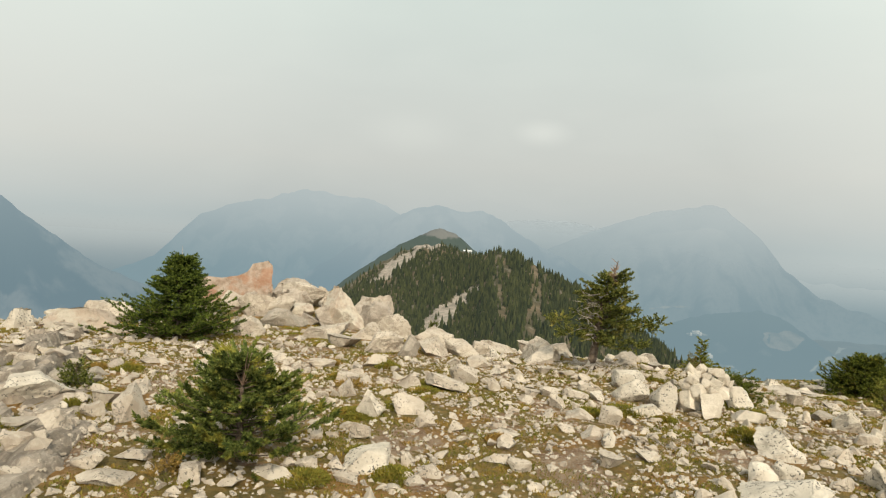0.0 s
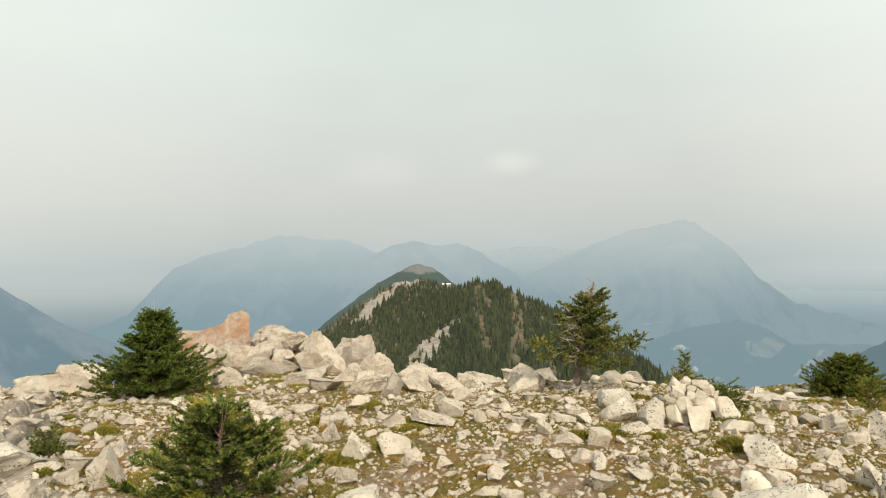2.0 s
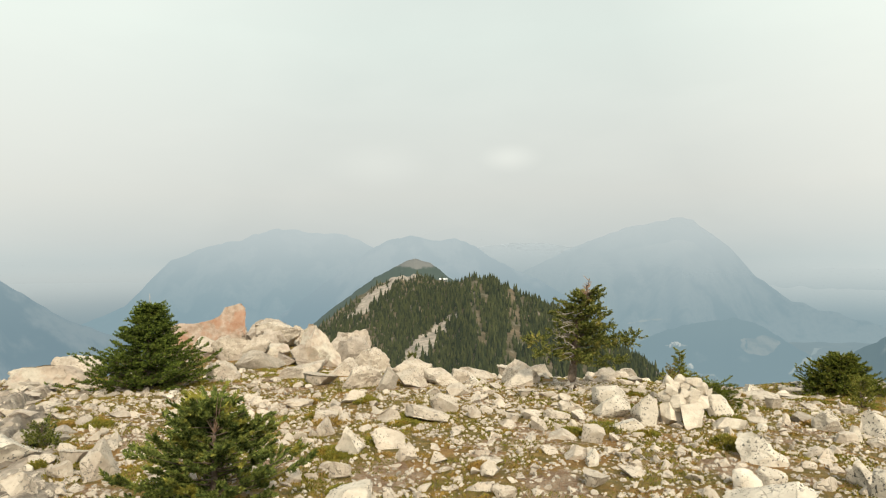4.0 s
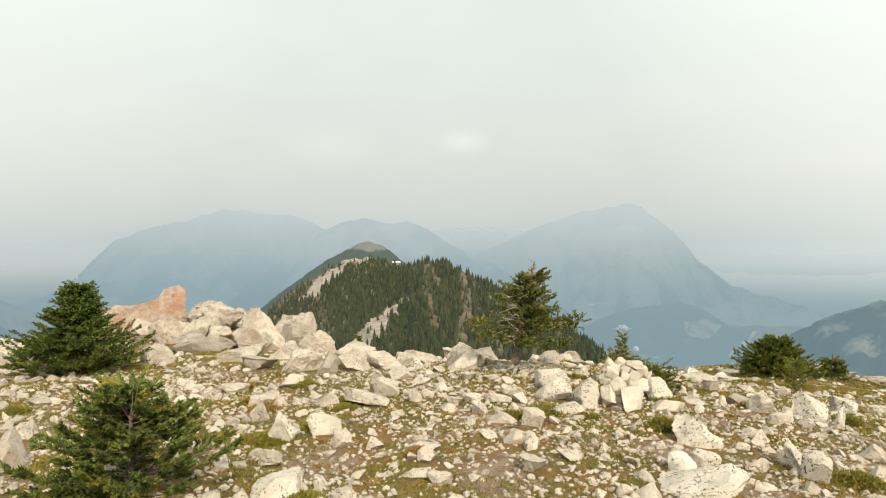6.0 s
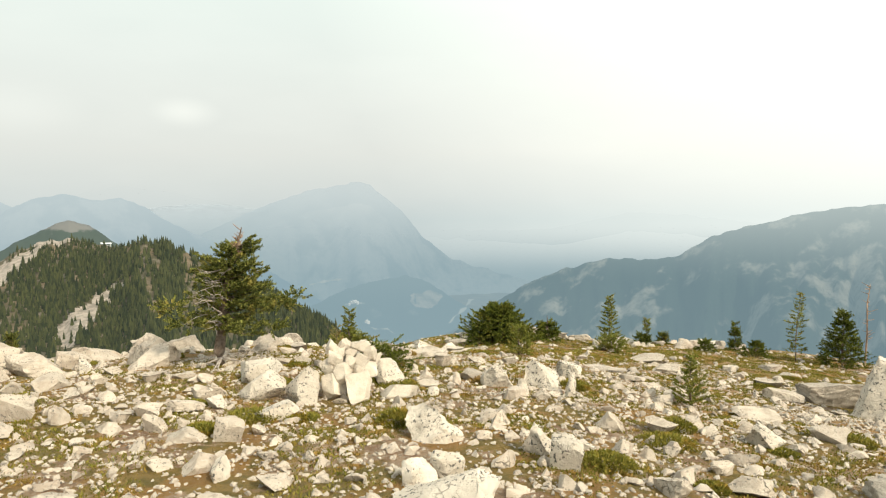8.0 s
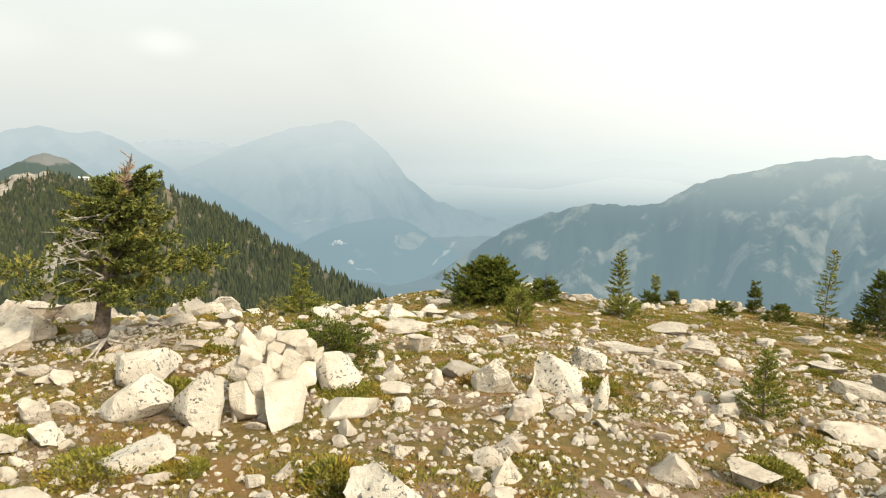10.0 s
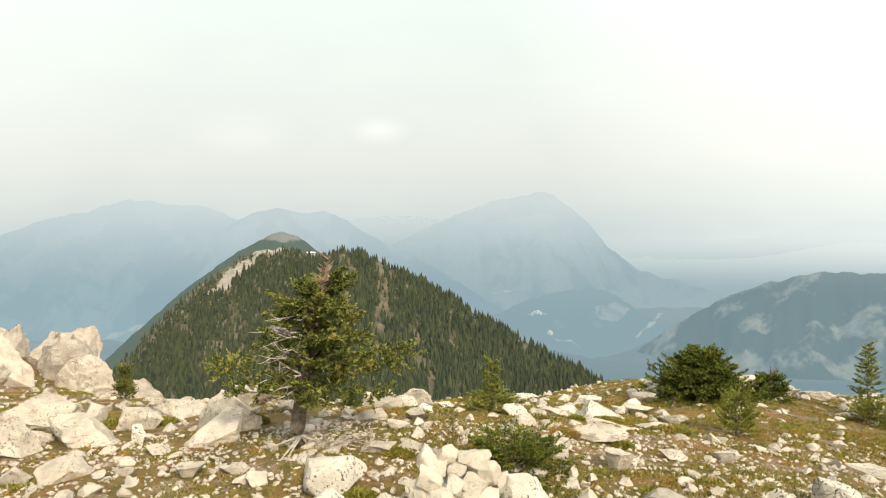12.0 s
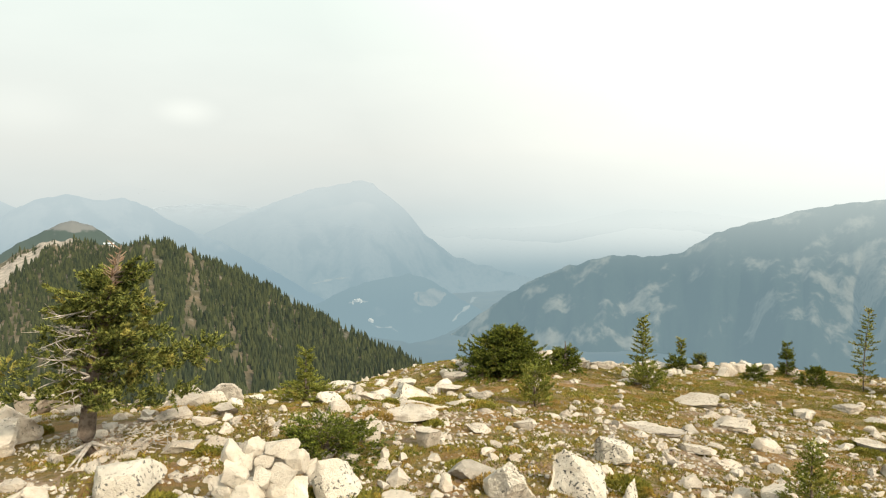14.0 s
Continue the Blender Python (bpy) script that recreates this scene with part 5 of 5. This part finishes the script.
conifer("spruce_bush", 5.22, 5.12, 0.46, 0.42, YOUNG, "small light green spruce among stones", 24, shell=70, boughs=44, profile=lambda u: (0.35 + dome(u)) * 0.75 if u < 0.45 else 0.40 * (1.15 - u), rise=0.25, twig=0.055, twigs=8, step=0.0030, needle=0.018, thick=0.0075, trunk=0.012, group="low shrubs")
conifer("fir_bush", 3.02, 6.78, 0.22, 1.05, FIR, "low spreading fir mat beside the cairn", 25, shell=460, boughs=60, profile=dome, rise=0.10, curl=0.2, spread=0.3, twig=0.075, twigs=9, step=0.0030, needle=0.019, thick=0.0075, trunk=0.012, group="low shrubs")
conifer("spruce_sapling", 2.62, 6.75, 0.42, 0.14, RED_TWIG, "thin dying reddish spruce sapling", 26, shell=67, boughs=18, profile=lambda u: 1 - 0.6 * u, low=0.3, rise=0.4, twig=0.04, twigs=4, step=0.005, needle=0.016, thick=0.0075, trunk=0.006, group="low shrubs")
conifer("fir_bush", 3.45, 8.55, 0.15, 0.85, YOUNG, "flat spreading olive fir mat on the crest", 27, shell=330, boughs=46, profile=dome, rise=0.12, curl=0.2, spread=0.3, **SMALL)
conifer("spruce_sapling", 3.45, 8.6, 0.46, 0.20, YOUNG, "short yellow green spruce sapling with a dry tip", 28, shell=30, boughs=18, profile=lambda u: 1 - 0.7 * u, low=0.2, rise=0.3, **SMALL)
conifer("spruce_bush", -0.1, 11.0, 0.34, 0.28, SPRUCE, "small upright olive spruce by the rock pile", 29, shell=134, boughs=40, profile=lambda u: dome(u), rise=0.8, **SMALL)
conifer("fir_bush", -2.72, 4.95, 0.20, 0.34, SPRUCE, "low olive fir tuft in a bedrock crack", 30, shell=183, boughs=36, profile=dome, rise=0.5, twig=0.05, twigs=7, step=0.0034, needle=0.018, thick=0.0075, trunk=0.01, group="low shrubs")
conifer("fir_bush", -1.42, 3.5, 0.12, 0.22, OCHRE_PLANT, "tiny yellow green fir seedling", 31, shell=102, boughs=20, profile=dome, rise=0.6, twig=0.04, twigs=5, step=0.0034, needle=0.016, thick=0.0075, trunk=0.006, group="low shrubs")


def snag(x, y, h):
    rng = np.random.default_rng(4)
    top = tagged(new("dead_tree"), "thin reddish dead snag with broken twigs", "dead tree")
    top.matrix_basis = pose(x, y, gz(x, y) - 0.02, 0, 4, 0)
    part("trunk", *tube([(0, 0, 0), (0.02, 0, h * 0.4), (0.0, 0.02, h * 0.75), (0.03, 0, h)], [0.020, 0.016, 0.011, 0.004], 7), RED_DEAD, top, "", True)
    for k in range(26):
        z = h * rng.uniform(0.3, 0.98)
        part("twig", *tube(limb((0.01, 0, z), rng.uniform(0, 6.28), rng.uniform(0.06, 0.16), rng.uniform(-0.2, 0.5), 0.3, rng, 3), [0.007, 0.005, 0.004, 0.002], 4), RED_DEAD, top, "", True)


snag(13.4, 8.05, 1.55)


# ---- loose stones, gravel and mat plants ----
def stoniness(x, y):
    west = -0.18 / (1 + math.exp((x + 1.6) * 2.0))
    n = noise.fractal(Vector((x * 0.8, y * 0.8, 3.0)), 1.0, 2.0, 4)
    east = 1 / (1 + math.exp(-(x - 3.4) * 1.5)) * (1 / (1 + math.exp(-(y - 5.8) * 1.5)))
    return max(0.04, min(1.0, 0.72 + west - 0.40 * east + 0.40 * n))


def free(x, y, r):
    return all((x - a) ** 2 + (y - b) ** 2 > (0.42 * w + r * 0.8) ** 2 for a, b, w in TAKEN)


def more_rocks(count):
    """Middling stones between the large ones, each its own thing."""
    rng = random.Random(5)
    made = 0
    while made < count:
        x, y = rng.uniform(-5.5, 8.5), rng.uniform(2.2, 9.6)
        w = 0.075 + 0.11 * rng.random() ** 2.2
        if abs(x) > 0.85 * y + 1.6 or rng.random() > stoniness(x, y) or not free(x, y, w / 2):
            continue
        m = STONE if rng.random() < 0.68 else LICHEN_STONE if rng.random() < 0.6 else GREY_STONE
        stone(m, x, y, w, w * rng.uniform(0.6, 0.95), w * rng.uniform(0.4, 0.8), rng.uniform(0, 360))
        made += 1


more_rocks(120)


def crest_stones(count):
    """Pale stones along the lip where the summit falls away."""
    rng = random.Random(29)
    for k in range(count):
        x = rng.uniform(2.2, 12.5)
        lip = 9.0 if x < 3.8 else 10.2 + 0.25 * (x - 3.8) if x < 6.5 else 10.9
        y = lip + rng.uniform(-1.3, 0.35)
        w = rng.uniform(0.13, 0.42)
        if free(x, y, w / 2):
            stone(STONE if rng.random() < 0.6 else LICHEN_STONE, x, y, w, w * rng.uniform(0.5, 0.9), w * rng.uniform(0.3, 0.6), rng.uniform(-60, 20))


crest_stones(105)


def rock_pile(count):
    """The heap of broken blocks under the orange boulder."""
    rng = random.Random(17)
    for k in range(count):
        a, r = rng.uniform(0, 6.28), rng.random() ** 0.6
        x, y = -2.9 + 2.8 * r * math.cos(a), 13.5 + 1.7 * r * math.sin(a)
        w = rng.uniform(0.4, 0.95) * (1.1 - 0.4 * r)
        if x < -3.4 and y < 14:
            w *= 0.6
        stone(OUTCROP if rng.random() < 0.62 else STONE if rng.random() < 0.55 else TIP_STONE, x, y, w, w * rng.uniform(0.6, 0.9), w * rng.uniform(0.5, 0.9), rng.uniform(0, 360), lift=0.02)


rock_pile(48)
stone(STONE, -0.9, 12.3, 0.80, 0.55, 0.5, 20, True)


def bedrock(count):
    """Shattered bedding slabs that break the surface to the west."""
    rng = random.Random(23)
    for k in range(count):
        x, y = rng.uniform(-5.2, -1.9), rng.uniform(3.4, 8.2)
        if x > -0.42 * y - 0.1:
            continue
        w = rng.uniform(0.09, 0.26)
        stone(GREY_STONE if rng.random() < 0.4 else OUTCROP, x, y, w, w * rng.uniform(0.4, 0.75), w * rng.uniform(0.22, 0.42), 38 + rng.uniform(-14, 14))


bedrock(44)


def outcrop():
    """Tilted bedrock beds that lie bare to the west."""
    xs, ys = np.arange(-6.4, -1.2, 0.03), np.arange(2.3, 8.3, 0.03)
    verts, faces = [], []
    for y in ys:
        for x in xs:
            verts.append((x, y, gz(x, y) + ledge(x, y)))
    w = len(xs)
    for j in range(len(ys) - 1):
        for i in range(w - 1):
            k = j * w + i
            faces.append((k, k + 1, k + w + 1, k + w))
    me = bpy.data.meshes.new("bedrock_outcrop")
    me.from_pydata(verts, [], faces)
    me.shade_smooth()
    me.set_sharp_from_angle(angle=radians(34))
    me.materials.append(BEDROCK)
    tagged(new("bedrock_outcrop", me), "tilted grey limestone bedrock ledges breaking through turf", "rock outcrop", kind="structure")


outcrop()


def stone_litter(name, label, count, small, large, power, level, seed, reach, material):
    rng = random.Random(seed)
    shapes = [rock_shape(300 + k, level, 9, 0.06 if level > 1 else 0.0) for k in range(14)]
    vs, fs, base = [], [], 0
    made = 0
    while made < count:
        x, y = rng.uniform(-reach * 0.7, reach * 1.1), rng.uniform(1.2, reach)
        if x < -0.9 * y - 1.4 or x > 1.75 * y + 1.2 or y > 15:
            continue
        if  rng.random() > stoniness(x, y):
            continue
        w = small + (large - small) * rng.random() ** power
        if not free(x, y, w * 0.4):
            continue
        v, f = shapes[rng.randrange(14)]
        h = w * rng.uniform(0.35, 0.75)
        m = pose(x, y, sz(x, y) + 0.22 * h, rng.uniform(-18, 18), rng.uniform(-18, 18), rng.uniform(0, 360)) @ Matrix.Diagonal((w, w * rng.uniform(0.55, 0.95), h, 1))
        m = np.array(m)
        vs.append(v @ m[:3, :3].T + m[:3, 3])
        fs.append(np.array(f) + base)
        base += len(v)
        made += 1
    me = bpy.data.meshes.new(name)
    me.from_pydata(np.concatenate(vs).tolist(), [], np.concatenate(fs).tolist())
    if level > 1:
        me.shade_smooth()
        me.set_sharp_from_angle(angle=radians(30))
    me.materials.append(material)
    tagged(new(name, me), label, "stones", kind="stuff")


stone_litter("small_stones", "scattered small pale limestone stones", 5600, 0.03, 0.15, 3.0, 2, 31, 13.0, STONE)
stone_litter("pebbles", "loose pale pebbles and broken stones", 1700, 0.025, 0.11, 2.0, 2, 37, 7.5, STONE)
stone_litter("gravel", "pale limestone gravel and chips", 26000, 0.012, 0.05, 1.7, 1, 32, 8.0, STONE)


def mats(name, label, count, material, seed, tall, wide, where):
    """Low cushions of grass and mat plants."""
    rng = random.Random(seed)
    nr = np.random.default_rng(seed)
    base, tip, flat = [], [], []
    made = 0
    while made < count:
        x, y = rng.uniform(-6, 13.5), 1.8 + 10.5 * rng.random() ** 1.15
        if x < -0.9 * y - 1.2 or x > 1.75 * y + 1.0 or where(x, y) < rng.random():
            continue
        r = wide * rng.uniform(0.5, 1.3)
        n = int(96 * (r / wide) ** 1.5)
        a, d = nr.random(n) * 6.283, r * np.sqrt(nr.random(n))
        px, py = x + d * np.cos(a), y + d * np.sin(a) * 0.8
        pz = summit(px, py) - 0.004
        h = tall * (1.1 - 0.7 * d / r) * nr.uniform(0.5, 1.2, n)
        b = np.stack([px, py, pz], -1)
        w = np.stack([nr.normal(size=n) * 0.5, nr.normal(size=n) * 0.5, np.ones(n)], -1)
        base.append(b)
        tip.append(b + w * h[:, None])
        q = nr.normal(size=(n, 3)) * (1, 1, 0.2)
        flat.append(q / np.linalg.norm(q, axis=1)[:, None] * 0.0042)
        made += 1
    b, t, f = np.concatenate(base), np.concatenate(tip), np.concatenate(flat)
    mid = b + (t - b) * 0.55
    v = np.stack([b, mid + f, t, mid - f], 1).reshape(-1, 3)
    me = bpy.data.meshes.new(name)
    me.from_pydata(v.tolist(), [], np.arange(len(v)).reshape(-1, 4).tolist())
    me.materials.append(material)
    tagged(new(name, me), label, "plants", kind="stuff")


def tuft(x, y, r, h, material, label, seed):
    """One cushion of turf: a low dome of blades."""
    nr = np.random.default_rng(seed)
    n = 2600
    a, d = nr.random(n) * 6.283, r * np.sqrt(nr.random(n))
    hh = h * (1.05 - (d / r) ** 2 * 0.8)
    b = np.stack([d * np.cos(a), d * np.sin(a), hh * nr.uniform(0.1, 0.7, n)], -1)
    w = np.stack([np.cos(a) * d / r, np.sin(a) * d / r, np.ones(n)], -1) + nr.normal(size=(n, 3)) * 0.6
    t = b + w * hh[:, None] * 0.08 + w * 0.007
    f = nr.normal(size=(n, 3)) * (1, 1, 0.2)
    f = f / np.linalg.norm(f, axis=1)[:, None] * 0.005
    m = b + (t - b) * 0.5
    v = np.stack([b, m + f, t, m - f], 1).reshape(-1, 3)
    me = bpy.data.meshes.new("turf_cushion")
    me.from_pydata(v.tolist(), [], np.arange(len(v)).reshape(-1, 4).tolist())
    me.materials.append(material)
    ob = new("turf_cushion", me)
    ob.matrix_basis = pose(x, y, gz(x, y) - 0.005)
    tagged(ob, label, "turf", "turf cushions")


def tufts():
    rng = random.Random(61)
    hosts = [q for q in TAKEN if 0.2 < q[2] < 0.6 and q[1] < 9]
    for k in range(70):
        x, y, w = rng.choice(hosts)
        a = rng.uniform(0, 6.28)
        m, look_of = (MAT_PLANT, "green alpine turf cushion beside a rock") if rng.random() < 0.78 else (OCHRE_PLANT, "ochre alpine turf cushion beside a rock")
        tuft(x + 0.6 * w * math.cos(a), y + 0.55 * w * math.sin(a), rng.uniform(0.07, 0.20), rng.uniform(0.035, 0.07), m, look_of, k)
    for x, y, r, h in ((2.38, 5.0, 0.13, 0.13), (4.45, 5.75, 0.15, 0.10), (0.4, 8.5, 0.2, 0.08), (2.0, 6.4, 0.14, 0.08), (3.1, 3.9, 0.16, 0.08), (3.9, 4.2, 0.2, 0.09), (4.3, 4.5, 0.16, 0.10)):
        tuft(x, y, r, h, MAT_PLANT, "green alpine turf cushion among stones", int(100 * abs(x) + 7))


tufts()


def turfy(x, y):
    return max(0.0, min(1.0, 1.0 - stoniness(x, y) + 0.80 * noise.fractal(Vector((x * 1.5, y * 1.5, 9.0)), 1.0, 2.0, 4)))


mats("mat_plants", "low green alpine mat plants", 5200, MAT_PLANT, 41, 0.028, 0.15, turfy)
mats("ochre_plants", "ochre and rust coloured alpine mat plants", 1500, OCHRE_PLANT, 42, 0.026, 0.06, turfy)
